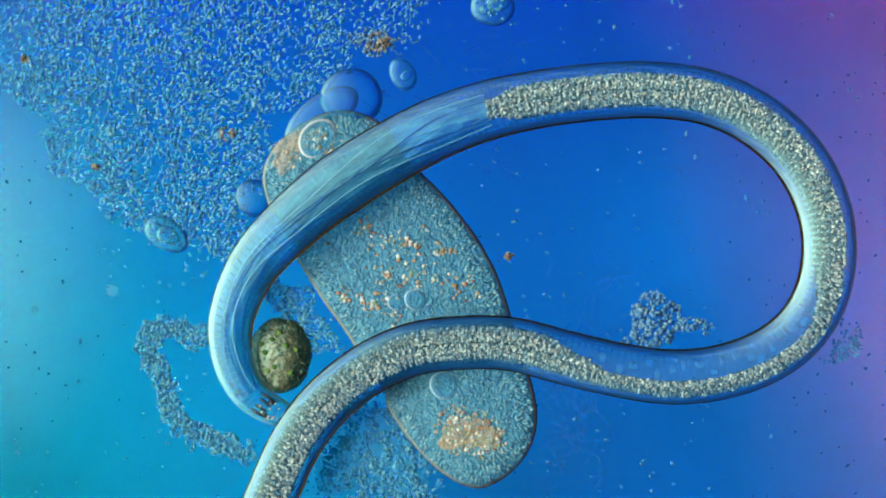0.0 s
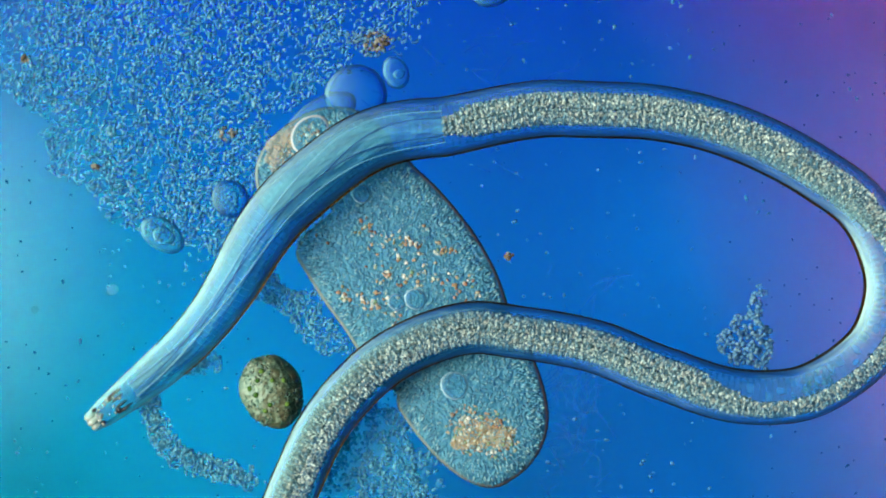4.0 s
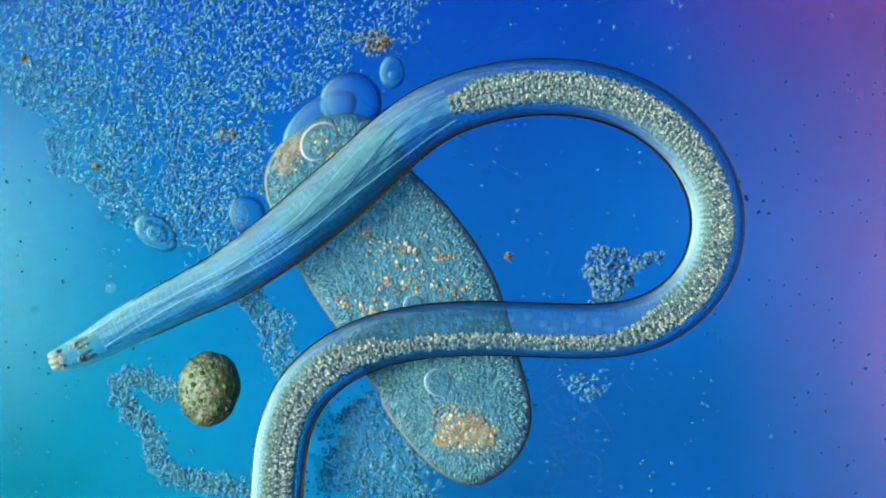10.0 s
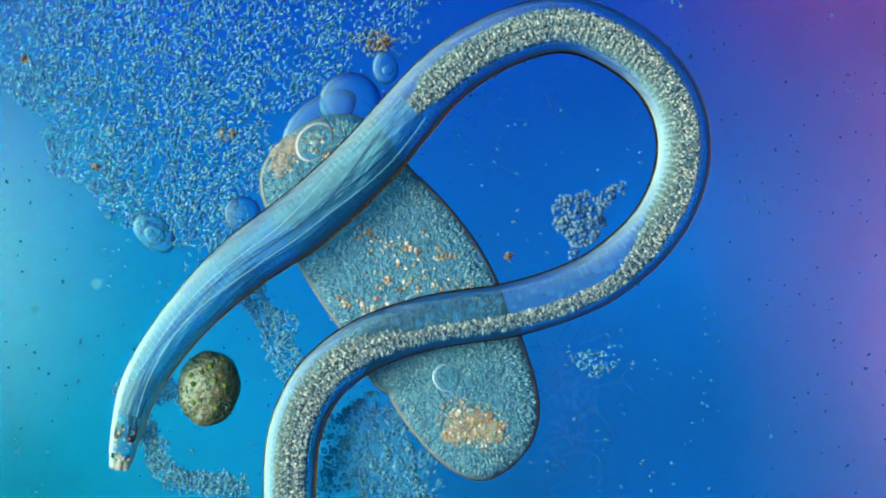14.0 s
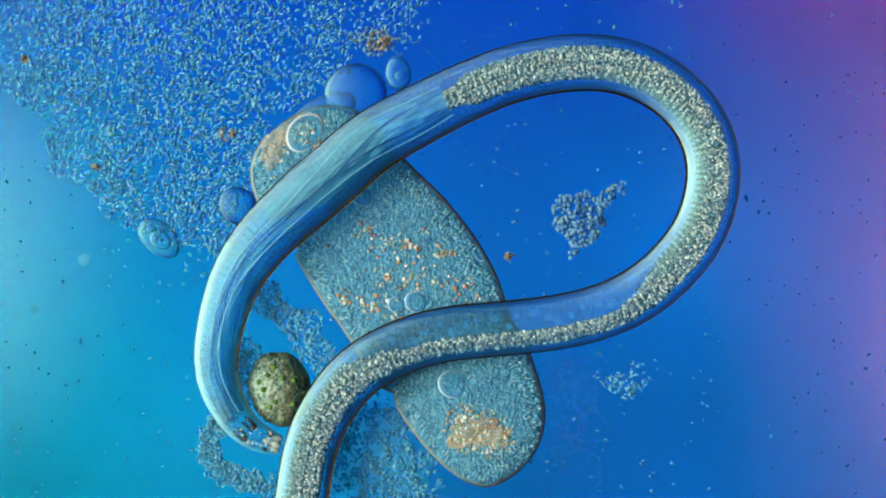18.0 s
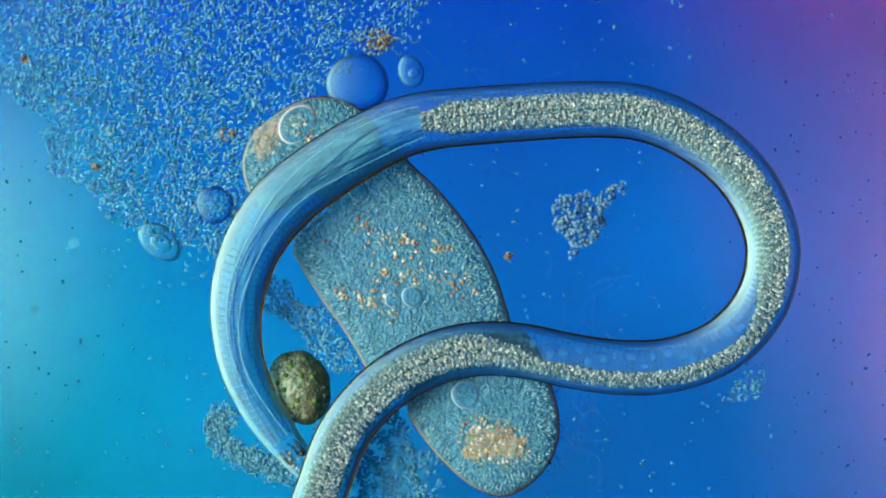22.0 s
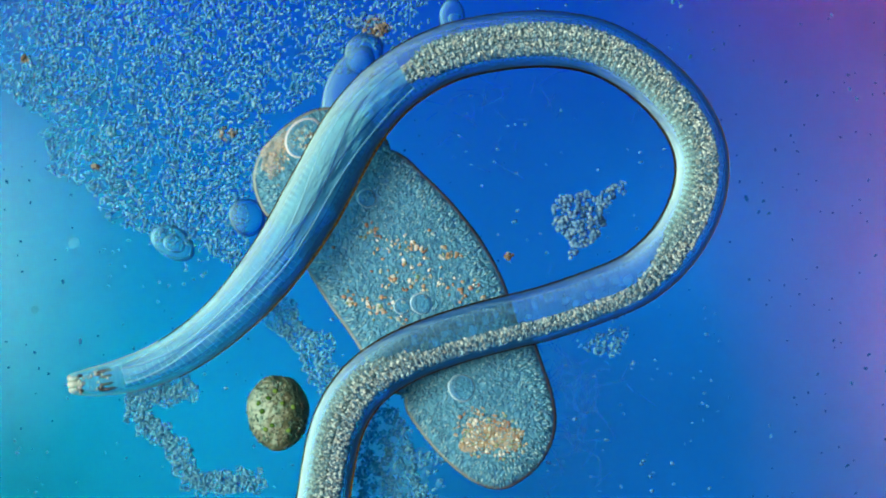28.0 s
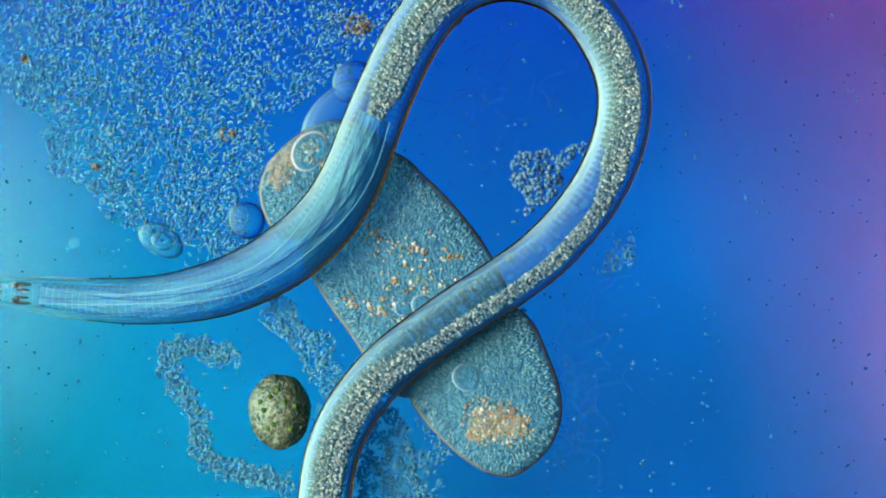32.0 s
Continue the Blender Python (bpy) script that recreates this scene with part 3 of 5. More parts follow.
def build_ciliate():
    base = tagged(new("ciliate"), "large teal-grey granular ciliate with orange food granules, pinned under the worm", "ciliate")
    base.matrix_basis = Matrix.Translation(CIL_AT) @ pose(0, 0, 0, 0, 0, CIL_TURN)
    rng = np.random.default_rng(11)
    middle = cil_piece("middle_body", base, 0.13, 0.72, 0.0, "")
    front = cil_piece("front_lobe", base, 0.0, 0.22, 0.0015, "")
    rear = cil_piece("rear_lobe", base, 0.64, 1.0, 0.0015, "")

    # short rods packed in the skin, fanned out towards the margin
    sets = {front: [], middle: [], rear: []}
    while sum(len(q) for q in sets.values()) < 9800:
        u, w = rng.uniform(0.01, 0.99), rng.uniform(-0.95, 0.95)
        half = smooth_width(u, RIGHT_U, RIGHT_W) if w > 0 else smooth_width(u, LEFT_U, LEFT_W)
        if rng.uniform(0, 0.17) > half:
            continue
        x, y = (u - 0.5) * CIL_LONG, w * half
        out = math.atan2(y, x * 0.25 if abs(x) < 0.28 else x - 0.21 * np.sign(x))
        margin = abs(w) > 0.72 or abs(u - 0.5) > 0.43
        long = rng.uniform(0.003, 0.006) if margin else rng.uniform(0.0012, 0.0028)
        turn = out + rng.normal(0, 0.14) if margin else rng.uniform(0, 3.14)
        owner = front if u < 0.21 else rear if u > 0.65 else middle
        if (0.15 < u < 0.21 and w > -0.4) or (0.65 < u < 0.71 and w > -0.3):
            sets[middle].append((x, y, cil_top(u, w), long, rng.uniform(0.001, 0.0018), 0.0026, turn))
        sets[owner].append((x, y, cil_top(u, w) + (0.0 if owner is middle else 0.0015), long, rng.uniform(0.001, 0.0018), 0.0026, turn))
    for owner, rows in sets.items():
        q = np.array(rows)
        v, f = grains(q[:, :3], q[:, 3:6], q[:, 6], rng, 0.18, True)
        tagged(part("cilia", mesh("cilia", v, f, MAT_CILIA), owner), kind="stuff")

    # food granules in three groups
    inverse = base.matrix_basis.inverted()
    shapes = []
    for k in range(10):
        v, f = grains([(0, 0, 0)], [(rng.uniform(0.0024, 0.0056), rng.uniform(0.0022, 0.0042), 0.0032)], np.zeros(1), rng, 0.3)
        shapes.append(mesh("food_granule", v, f, MAT_FOOD, False))

    def skin(p):
        """Height of the skin under p, and how far p lies out towards the margin."""
        u = p.x / CIL_LONG + 0.5
        room = smooth_width(u, RIGHT_U, RIGHT_W) if p.y > 0 else smooth_width(u, LEFT_U, LEFT_W)
        reach = abs(p.y) / max(room, 0.001)
        return cil_top(u, reach), reach

    def granule(px, py, owner):
        p = inverse @ spot(px, py)
        z, reach = skin(p)
        if reach > 0.78:
            return
        part("food_granule", shapes[rng.integers(10)], owner, "", pose(p.x, p.y, z + rng.uniform(-0.001, 0.0022), 0, 0, rng.uniform(0, 360)))

    for px, py, rx, ry, owner in ((832, 765, 0.056, 0.038, rear), (530, 266, 0.058, 0.029, front)):
        p = inverse @ spot(px, py)

        def blob(a):
            r = 1 + 0.12 * math.sin(3 * a + px) + 0.08 * math.sin(7 * a)
            return rx * r * math.cos(a), ry * r * math.sin(a)
        part("food_mass", mesh("food_mass", *dome(blob, 0.005), MAT_FOOD_MASS if owner is rear else MAT_CLOUD), owner, "ochre mass of half-digested food", pose(p.x, p.y, skin(p)[0] - 0.002, 0, 0, 60 if owner is rear else 100))
    for k in range(240):
        a, r = rng.uniform(0, 6.28), rng.uniform(0, 1) ** 0.8
        granule(832 + 64 * r * math.cos(a), 765 + 50 * r * math.sin(a) + 12 * math.cos(a), rear)
    for cx, cy, n, spread in ((690, 430, 20, 24), (730, 440, 20, 20), (780, 440, 18, 16), (660, 535, 30, 22), (610, 525, 12, 12), (690, 490, 16, 18), (820, 510, 18, 18), (650, 400, 12, 14), (740, 490, 14, 24), (700, 560, 10, 14)):
        for k in range(n):
            granule(cx + rng.normal(0, spread * 0.75), cy + rng.normal(0, spread * 0.65), middle)
    for k in range(34):
        granule(rng.normal(715, 70), rng.normal(460, 50), middle)
    for k in range(130):
        t = rng.uniform(0, 1)
        granule(485 + 105 * t + rng.normal(0, 10), 292 - 58 * t + rng.normal(0, 14), front)

    for px, py, rr, owner in ((785, 680, 25, rear), (735, 530, 19, middle), (702, 535, 15, middle), (640, 345, 17, middle)):
        p = inverse @ spot(px, py)
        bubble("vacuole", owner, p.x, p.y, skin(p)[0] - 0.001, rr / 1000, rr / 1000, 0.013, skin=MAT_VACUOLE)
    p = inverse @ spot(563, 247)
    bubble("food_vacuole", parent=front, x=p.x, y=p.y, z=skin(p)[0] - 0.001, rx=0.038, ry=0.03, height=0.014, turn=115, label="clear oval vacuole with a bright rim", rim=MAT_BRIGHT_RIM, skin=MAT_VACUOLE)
    p = inverse @ spot(625, 170)
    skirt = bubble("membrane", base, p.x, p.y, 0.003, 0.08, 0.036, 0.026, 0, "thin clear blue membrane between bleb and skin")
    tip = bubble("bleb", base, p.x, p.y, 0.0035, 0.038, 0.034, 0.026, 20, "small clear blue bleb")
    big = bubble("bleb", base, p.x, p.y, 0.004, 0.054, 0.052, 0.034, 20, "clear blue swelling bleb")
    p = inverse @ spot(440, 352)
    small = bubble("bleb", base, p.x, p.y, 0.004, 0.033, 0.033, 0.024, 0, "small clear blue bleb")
    return base, front, rear, big, small, skirt, tip


CILIATE, FRONT_LOBE, REAR_LOBE, BLEB_TOP, BLEB_SIDE, SKIRT, BLEB_TIP = build_ciliate()


# ---- the olive alga ----
def build_alga():
    ob = tagged(new("alga"), "round olive-brown algal cell with green spots", "alga")
    rng = np.random.default_rng(21)

    def outline(a):
        r = 1 + 0.02 * math.sin(3 * a) + 0.015 * math.sin(7 * a + 1)
        return 0.055 * r * math.cos(a), 0.067 * r * math.sin(a)
    part("cell_wall", mesh("cell_wall", *dome(outline, 0.05), MAT_ALGA), ob)
    a, q = rng.uniform(0, 6.28, 460), rng.uniform(0, 1, 460) ** 0.5 * 0.96
    c = np.stack([0.055 * q * np.cos(a), 0.067 * q * np.sin(a), 0.05 * np.sqrt(1 - q * q) - 0.0024], 1)
    v, f = grains(c, rng.uniform(0.0018, 0.0042, (460, 3)), rng.uniform(0, 3, 460), rng)
    tagged(part("grain_coat", mesh("grain_coat", v, f, MAT_ALGA_GRAIN, False), ob), kind="stuff")
    for x, y in ((-0.02, -0.026), (-0.008, -0.02), (0.012, 0.018), (-0.024, 0.006), (0.02, -0.03), (-0.03, 0.02), (0.0, 0.04), (0.03, 0.01), (-0.012, 0.028)):
        v, f = grains([(x, y, 0.05 * math.sqrt(1 - (x / 0.055) ** 2 - (y / 0.067) ** 2))], [(0.0055, 0.005, 0.004)], np.zeros(1), rng)
        part("chloroplast", mesh("chloroplast", v, f, MAT_GREEN), ob, "bright green chloroplast")
    return ob


ALGA = build_alga()


# ---- clumps and cells ----
def clump_mesh(name, rng, spread, count, size, mat, tall=0.012, lift=0.003):
    a, q = rng.uniform(0, 6.28, count), rng.uniform(0, 1, count) ** 0.55
    wob = 1 + 0.2 * np.sin(3 * a + rng.uniform(0, 6)) + 0.12 * np.sin(5 * a)
    c = np.stack([spread[0] * q * wob * np.cos(a), spread[1] * q * wob * np.sin(a), rng.uniform(lift, lift + tall, count)], 1)
    r = np.stack([rng.uniform(0.6, 1.5, count), rng.uniform(0.5, 0.9, count), rng.uniform(0.5, 0.9, count)], 1) * size
    return mesh(name, *grains(c, r, rng.uniform(0, 3.14, count), rng, 0.25, True), mat, False)


def build_chain():
    ob = tagged(new("debris_chain"), "curled strand of pale blue granular debris", "debris")
    rng = np.random.default_rng(31)
    return ob, [tagged(part("clump", clump_mesh("clump", rng, (0.022, 0.022), 110, 0.0033, MAT_DEBRIS), ob), kind="stuff") for k in range(18)]


CHAIN, CLUMPS = build_chain()


def single(name, label, category, parts_of):
    ob = tagged(new(name), label, category)
    for pname, me, at in parts_of:
        part(pname, me, ob, "", at)
    return ob


def grain_parts(ob, rng, spread, count, size, mat, tall, at):
    """Separate round grains heaped on one another."""
    shapes = [mesh("grain", *grains([(0, 0, 0)], [size * rng.uniform(0.75, 1.3, 3)], np.zeros(1), rng, 0.12), mat) for k in range(8)]
    for k in range(count):
        a, q = rng.uniform(0, 6.28), rng.uniform(0, 1) ** 0.55
        q *= 1 + 0.07 * math.sin(3 * a + 1) + 0.08 * math.sin(5 * a + rng.normal(0, 0.3))
        z = 0.004 + rng.uniform(0.2, 1) * tall * max(0.15, 1 - q * q)
        part("grain", shapes[rng.integers(8)], ob, "", at @ pose(spread[0] * q * math.cos(a), spread[1] * q * math.sin(a), z, 0, 0, rng.uniform(0, 360)))


RNG = np.random.default_rng(41)
GRAPE = tagged(new("grain_cluster"), "blue-grey grape-like cluster of round grains", "grain cluster")
grain_parts(GRAPE, RNG, (0.046, 0.05), 260, 0.0039, MAT_PALE_GRAIN, 0.03, pose(0, 0, 0))
grain_parts(GRAPE, RNG, (0.03, 0.018), 50, 0.0038, MAT_PALE_GRAIN, 0.02, pose(0.07, 0, 0))
grain_parts(GRAPE, RNG, (0.012, 0.008), 8, 0.0044, MAT_PALE_GRAIN, 0.01, pose(-0.045, -0.045, 0))
STRIP = single("debris_strip", "loose strip of blue granular debris", "debris", [
    ("clump", clump_mesh("clump", RNG, (0.045, 0.03), 300, 0.0034, MAT_DEBRIS), pose(-0.06, 0, 0)),
    ("clump", clump_mesh("clump", RNG, (0.05, 0.034), 320, 0.0034, MAT_DEBRIS), pose(0.01, 0.006, 0)),
    ("clump", clump_mesh("clump", RNG, (0.045, 0.03), 200, 0.0034, MAT_DEBRIS), pose(0.08, -0.004, 0))])
FLAKE = single("debris_flake", "drifting flake of fine pale debris", "debris", [
    ("flake", clump_mesh("flake", RNG, (0.036, 0.02), 60, 0.0038, MAT_DEBRIS), pose(0, 0, 0)),
    ("flake", clump_mesh("flake", RNG, (0.018, 0.03), 34, 0.0036, MAT_DEBRIS), pose(0.03, 0.015, 0))])
CRUMB = tagged(new("brown_crumb"), "small orange-brown granular crumb among bacteria", "debris")
grain_parts(CRUMB, RNG, (0.026, 0.018), 64, 0.0036, MAT_BROWN_GRAIN, 0.02, pose(0, 0, 0))
grain_parts(CRUMB, RNG, (0.044, 0.028), 80, 0.0034, MAT_PALE_GRAIN, 0.012, pose(-0.01, 0, 0))
for px, py, sx in ((402, 236, 0.016), (900, 453, 0.007), (45, 105, 0.008), (170, 296, 0.006)):
    ob = tagged(new("brown_crumb"), "tiny blurred brown speck of debris", "debris", group="brown specks in the lawn")
    grain_parts(ob, RNG, (sx, sx * 0.8), 18, 0.0036, MAT_BROWN_GRAIN, 0.008, pose(0, 0, 0))
    ob.matrix_basis = Matrix.Translation(spot(px, py))


def build_cell(label, rx, ry, tall, inner):
    ob = tagged(new("cell"), label, "cell")
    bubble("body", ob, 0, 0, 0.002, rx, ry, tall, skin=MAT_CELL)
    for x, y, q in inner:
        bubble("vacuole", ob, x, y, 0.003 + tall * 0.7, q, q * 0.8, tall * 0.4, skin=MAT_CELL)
    return ob


OVAL = build_cell("small pale oval cell with a clear centre", 0.042, 0.029, 0.02, ((0.004, 0.0, 0.02), (-0.02, 0.004, 0.009)))
SIDE_CELL = build_cell("small dark blue oval cell beside a brown crumb", 0.022, 0.031, 0.022, ((0.004, -0.006, 0.011),))
TOP_CELL = build_cell("round grainy blue cell drifting past", 0.038, 0.036, 0.03, ((0.008, 0.004, 0.02), (-0.012, -0.008, 0.012)))
part("grain_mass", clump_mesh("grain_mass", RNG, (0.026, 0.024), 40, 0.0035, MAT_DEBRIS, 0.006, 0.026), TOP_CELL)


def build_tail():
    """A slender pointed tail: a half-round cone, slightly bent, along its own x."""
    ob = tagged(new("worm_tail"), "thin pointed clear blue worm tail flicking over the glass", "worm")
    v, f, side, n = [], [], [], 14
    for i in range(25):
        t = i / 24
        r = 0.001 + 0.018 * (1 - t) ** 0.8
        for k in range(n + 1):
            a = math.pi * k / n
            v.append((0.27 * t, -0.006 * math.sin(math.pi * t) + r * math.cos(a), 0.003 + 0.7 * r * math.sin(a)))
            side.append(abs(math.cos(a)))
        if i:
            b = (i - 1) * (n + 1)
            f += [(b + k, b + n + 1 + k, b + n + 2 + k, b + k + 1) for k in range(n)]
    part("skin", mesh("skin", v, f, MAT_CELL, side=side), ob)
    return ob


TAIL = build_tail()


# ---- bacteria, debris beds, threads and specks ----
def droplet(px, py, r, mat, label):
    ob = tagged(new("droplet"), label, "droplet", group="small droplets")
    bubble("cap", ob, 0, 0, 0.002, r, r * 0.95, r * 0.6, skin=mat)
    ob.matrix_basis = Matrix.Translation(spot(px, py))
    return ob


DROPLET = droplet(195, 509, 0.011, MAT_PALE_DROP, "small pale blue droplet on the glass")
droplet(62, 548, 0.007, MAT_PALE_DROP, "small pale blue droplet on the glass")


def inside_mat(x, y):
    """The bacterial lawn fills the upper left of the field with a ragged edge."""
    edge = 360 + 60 * noise.noise((x / 90, y / 90, 3.0))
    right = 770 - max(0, y) * 1.25 if y < 200 else 480
    left = 90 * min(1.0, max(0.0, (y - 150) / 60)) + 22 * noise.noise((x / 25, y / 25, 2.0)) + max(0, y - 300) * 1.0
    d = noise.noise((x / 60, y / 60, 7.0)) * 0.5 + noise.noise((x / 20, y / 20, 9.0)) * 0.35
    if not left - 10 < x < right + 25 * noise.noise((x / 30, y / 30, 0)) or y > edge - 35 + (115 * min(1.0, max(0.0, (x - 110) / 190)) if x < 440 else 0):
        return 0.0
    return (0.62 + d) * (1 - 0.5 * min(1.0, max(0.0, (x - 320) / 300)))


def build_lawn():
    rng = np.random.default_rng(51)
    c, r, t = [], [], []
    while len(c) < 8600:
        x, y = rng.uniform(-40, 800), rng.uniform(-60, 520)
        if rng.uniform(0, 1) < inside_mat(x, y):
            p = spot(x, y, rng.uniform(0.002, 0.009))
            c.append(tuple(p))
            r.append((rng.uniform(0.0026, 0.0062), rng.uniform(0.0015, 0.0026), 0.0026))
            t.append(rng.normal(0.9 + 1.4 * noise.noise((x / 120, y / 120, 5.0)), 0.7))
    v, f = grains(np.array(c), np.array(r), np.array(t), rng, 0.18, True)
    ob = new("bacteria", mesh("bacteria", v, f, MAT_BACTERIA))
    tagged(ob, "dense lawn of tiny blue rod-shaped bacteria", "bacteria", kind="stuff")


build_lawn()


def spline(points, n=16):
    p = np.vstack([2 * points[0] - points[1], points, 2 * points[-1] - points[-2]])
    out = []
    for i in range(1, len(p) - 2):
        u = np.linspace(0, 1, n, endpoint=False)[:, None]
        a, b, c, d = p[i - 1:i + 3]
        out.append(0.5 * (2 * b + (c - a) * u + (2 * a - 5 * b + 4 * c - d) * u ** 2 + (3 * b - a - 3 * c + d) * u ** 3))
    return np.vstack(out + [points[-1:]])


def debris_bed(px, py, rx, ry, count, size, turn, mat, label):
    rng = np.random.default_rng(int(px + py))
    ob = new("debris_bed", clump_mesh("debris_bed", rng, (rx / 1000, ry / 1000), count, size, mat))
    ob.matrix_basis = Matrix.Translation(spot(px, py)) @ pose(0, 0, 0, 0, 0, turn)
    tagged(ob, label, "debris", kind="stuff")
    return ob


for px, py, rx, ry, n, turn in ((610, 800, 45, 36, 150, 0), (650, 845, 70, 40, 240, -20), (715, 780, 55, 26, 130, -40), (735, 810, 34, 22, 80, -45), (580, 760, 30, 26, 70, 10),
                                (690, 745, 40, 18, 70, -40), (350, 460, 34, 42, 70, 0), (720, 45, 34, 46, 120, 0), (415, 440, 30, 40, 70, 30), (720, 870, 60, 24, 120, -20), (600, 850, 60, 40, 120, 10), (660, 790, 50, 40, 90, -30), (690, 860, 50, 30, 80, 0), (640, 730, 40, 20, 90, -30), (760, 850, 30, 22, 70, -30)):
    debris_bed(px, py, rx, ry, int(n * 0.38), 0.0034, turn, MAT_BED, "bed of fine blue granular debris on the glass")


def debris_string(width, count, *xy):
    """Granules strung along a meandering line."""
    rng = np.random.default_rng(int(xy[0] + xy[1]))
    pts = spline(np.array(xy, float).reshape(-1, 2))
    q = pts[np.sort(rng.integers(0, len(pts), count))] + rng.normal(0, width, (count, 2))
    c = np.array([tuple(spot(x, y, rng.uniform(0.004, 0.012))) for x, y in q])
    r = np.stack([rng.uniform(0.6, 1.6, count), rng.uniform(0.5, 0.9, count), rng.uniform(0.6, 1.0, count)], 1) * 0.0032
    ob = new("debris_string", mesh("debris_string", *grains(c, r, rng.uniform(0, 3.14, count), rng, 0.25, True), MAT_DEBRIS, False))
    tagged(ob, "meandering string of blue granules beside the ciliate", "debris", kind="stuff")


debris_string(6, 150, 680, 715, 715, 755, 722, 798, 755, 815, 785, 802, 770, 775, 735, 745)
debris_string(5, 130, 625, 722, 660, 752, 700, 800, 730, 850, 760, 880)
debris_string(8, 120, 622, 765, 610, 800, 592, 832, 570, 880)
debris_string(8, 130, 650, 800, 665, 830, 690, 850, 705, 885)
debris_string(6, 60, 640, 840, 648, 862, 640, 885)
debris_string(5, 60, 660, 720, 690, 735, 712, 772)
debris_string(5, 110, 585, 770, 600, 742, 622, 748, 618, 775, 596, 790, 580, 815, 590, 845)
debris_string(5, 120, 640, 770, 668, 775, 690, 800, 676, 822, 650, 815, 632, 838, 612, 862)
debris_string(4, 90, 700, 820, 728, 832, 745, 860, 735, 885)
debris_string(4, 70, 668, 695, 640, 706, 618, 726, 600, 735)


def slime_sheet(px, py, rx, ry, turn):
    """A thin crumpled sheet of slime on the glass with folds and pits."""
    rng = np.random.default_rng(int(px * 3 + py))
    n = 64
    off = rng.uniform(0, 50)
    v, f, keep = [], [], {}
    for i in range(n + 1):
        for j in range(n + 1):
            x, y = 2 * i / n - 1, 2 * j / n - 1
            edge = 0.85 - math.hypot(x, y) + 0.55 * noise.noise((x * 2.2, y * 2.2, off)) + 0.2 * noise.noise((x * 7, y * 7, off))
            if edge < 0:
                continue
            X, Y = x * rx / 1000, y * ry / 1000
            fold = noise.noise((X * 28 + off, Y * 28, 1.0)) + 0.7 * noise.noise((X * 70, Y * 70 + off, 2.0)) + 0.5 * noise.noise((X * 150 + off, Y * 150, 3.0))
            keep[i, j] = len(v)
            v.append((X, Y, 0.002 + 0.009 * min(1.0, edge * 3) * (0.75 + 0.6 * fold)))
    for i, j in list(keep):
        q = [keep.get(k) for k in ((i, j), (i + 1, j), (i + 1, j + 1), (i, j + 1))]
        if None not in q:
            f.append(q)
    ob = new("slime_sheet", mesh("slime_sheet", v, f, MAT_SHEET))
    ob.matrix_basis = Matrix.Translation(spot(px, py)) @ pose(0, 0, 0, 0, 0, turn)
    tagged(ob, "crumpled thin sheet of teal slime on the glass", "slime", kind="stuff")


slime_sheet(640, 800, 95, 110, 20)
slime_sheet(725, 835, 60, 60, -30)


def build_threads():
    rng = np.random.default_rng(61)
    v, f = [], []
    for k in range(150):
        x, y = (rng.normal(1010, 50), rng.normal(720, 90)) if k < 110 else (rng.normal(860, 90), rng.normal(180, 70))
        a, n, h = rng.uniform(0, 3.14), 5, rng.uniform(0.008, 0.03)
        bend = rng.normal(0, 0.08)
        p, base = spot(x, y), len(v)
        for i in range(n + 1):
            for side, z in ((-1, 0.0005), (0, 0.0022), (1, 0.0005)):
                v.append((p.x + side * -0.0009 * math.sin(a), p.y + side * 0.0009 * math.cos(a), z))
            p = p + Vector((math.cos(a), math.sin(a), 0)) * (2 * h / n)
            a += bend
        for i in range(n):
            for s in (0, 1):
                o = base + 3 * i + s
                f.append((o, o + 3, o + 4, o + 1))
    ob = new("slime_threads", mesh("slime_threads", v, f, MAT_THREAD))
    tagged(ob, "faint fine slime threads on the glass", "slime", kind="stuff")


build_threads()


def build_specks():
    rng = np.random.default_rng(71)
    n = 620
    xy = np.stack([rng.uniform(-20, 1590, n), rng.uniform(-20, 900, n)], 1)
    size = rng.choice((0.0013, 0.0019, 0.0026, 0.0034), n, p=(0.4, 0.35, 0.2, 0.05))
    c = np.array([tuple(spot(x, y, 0.003)) for x, y in xy])
    r = np.stack([size * rng.uniform(0.8, 2.2, n), size, size * 0.8], 1)
    v, f = grains(c, r, rng.uniform(0, 3.14, n), rng)
    ob = new("specks", mesh("specks", v, f, MAT_SPECK))
    tagged(ob, "scattered tiny free bacteria and specks", "bacteria", kind="stuff")


build_specks()


# ---- how everything moves ----
POSTURES = []


def posture(t, *xy):
    """The worm's midline at t seconds, from the tip of its head backwards, in plan coordinates."""
    POSTURES.append((t, np.array(xy, float).reshape(-1, 2)))


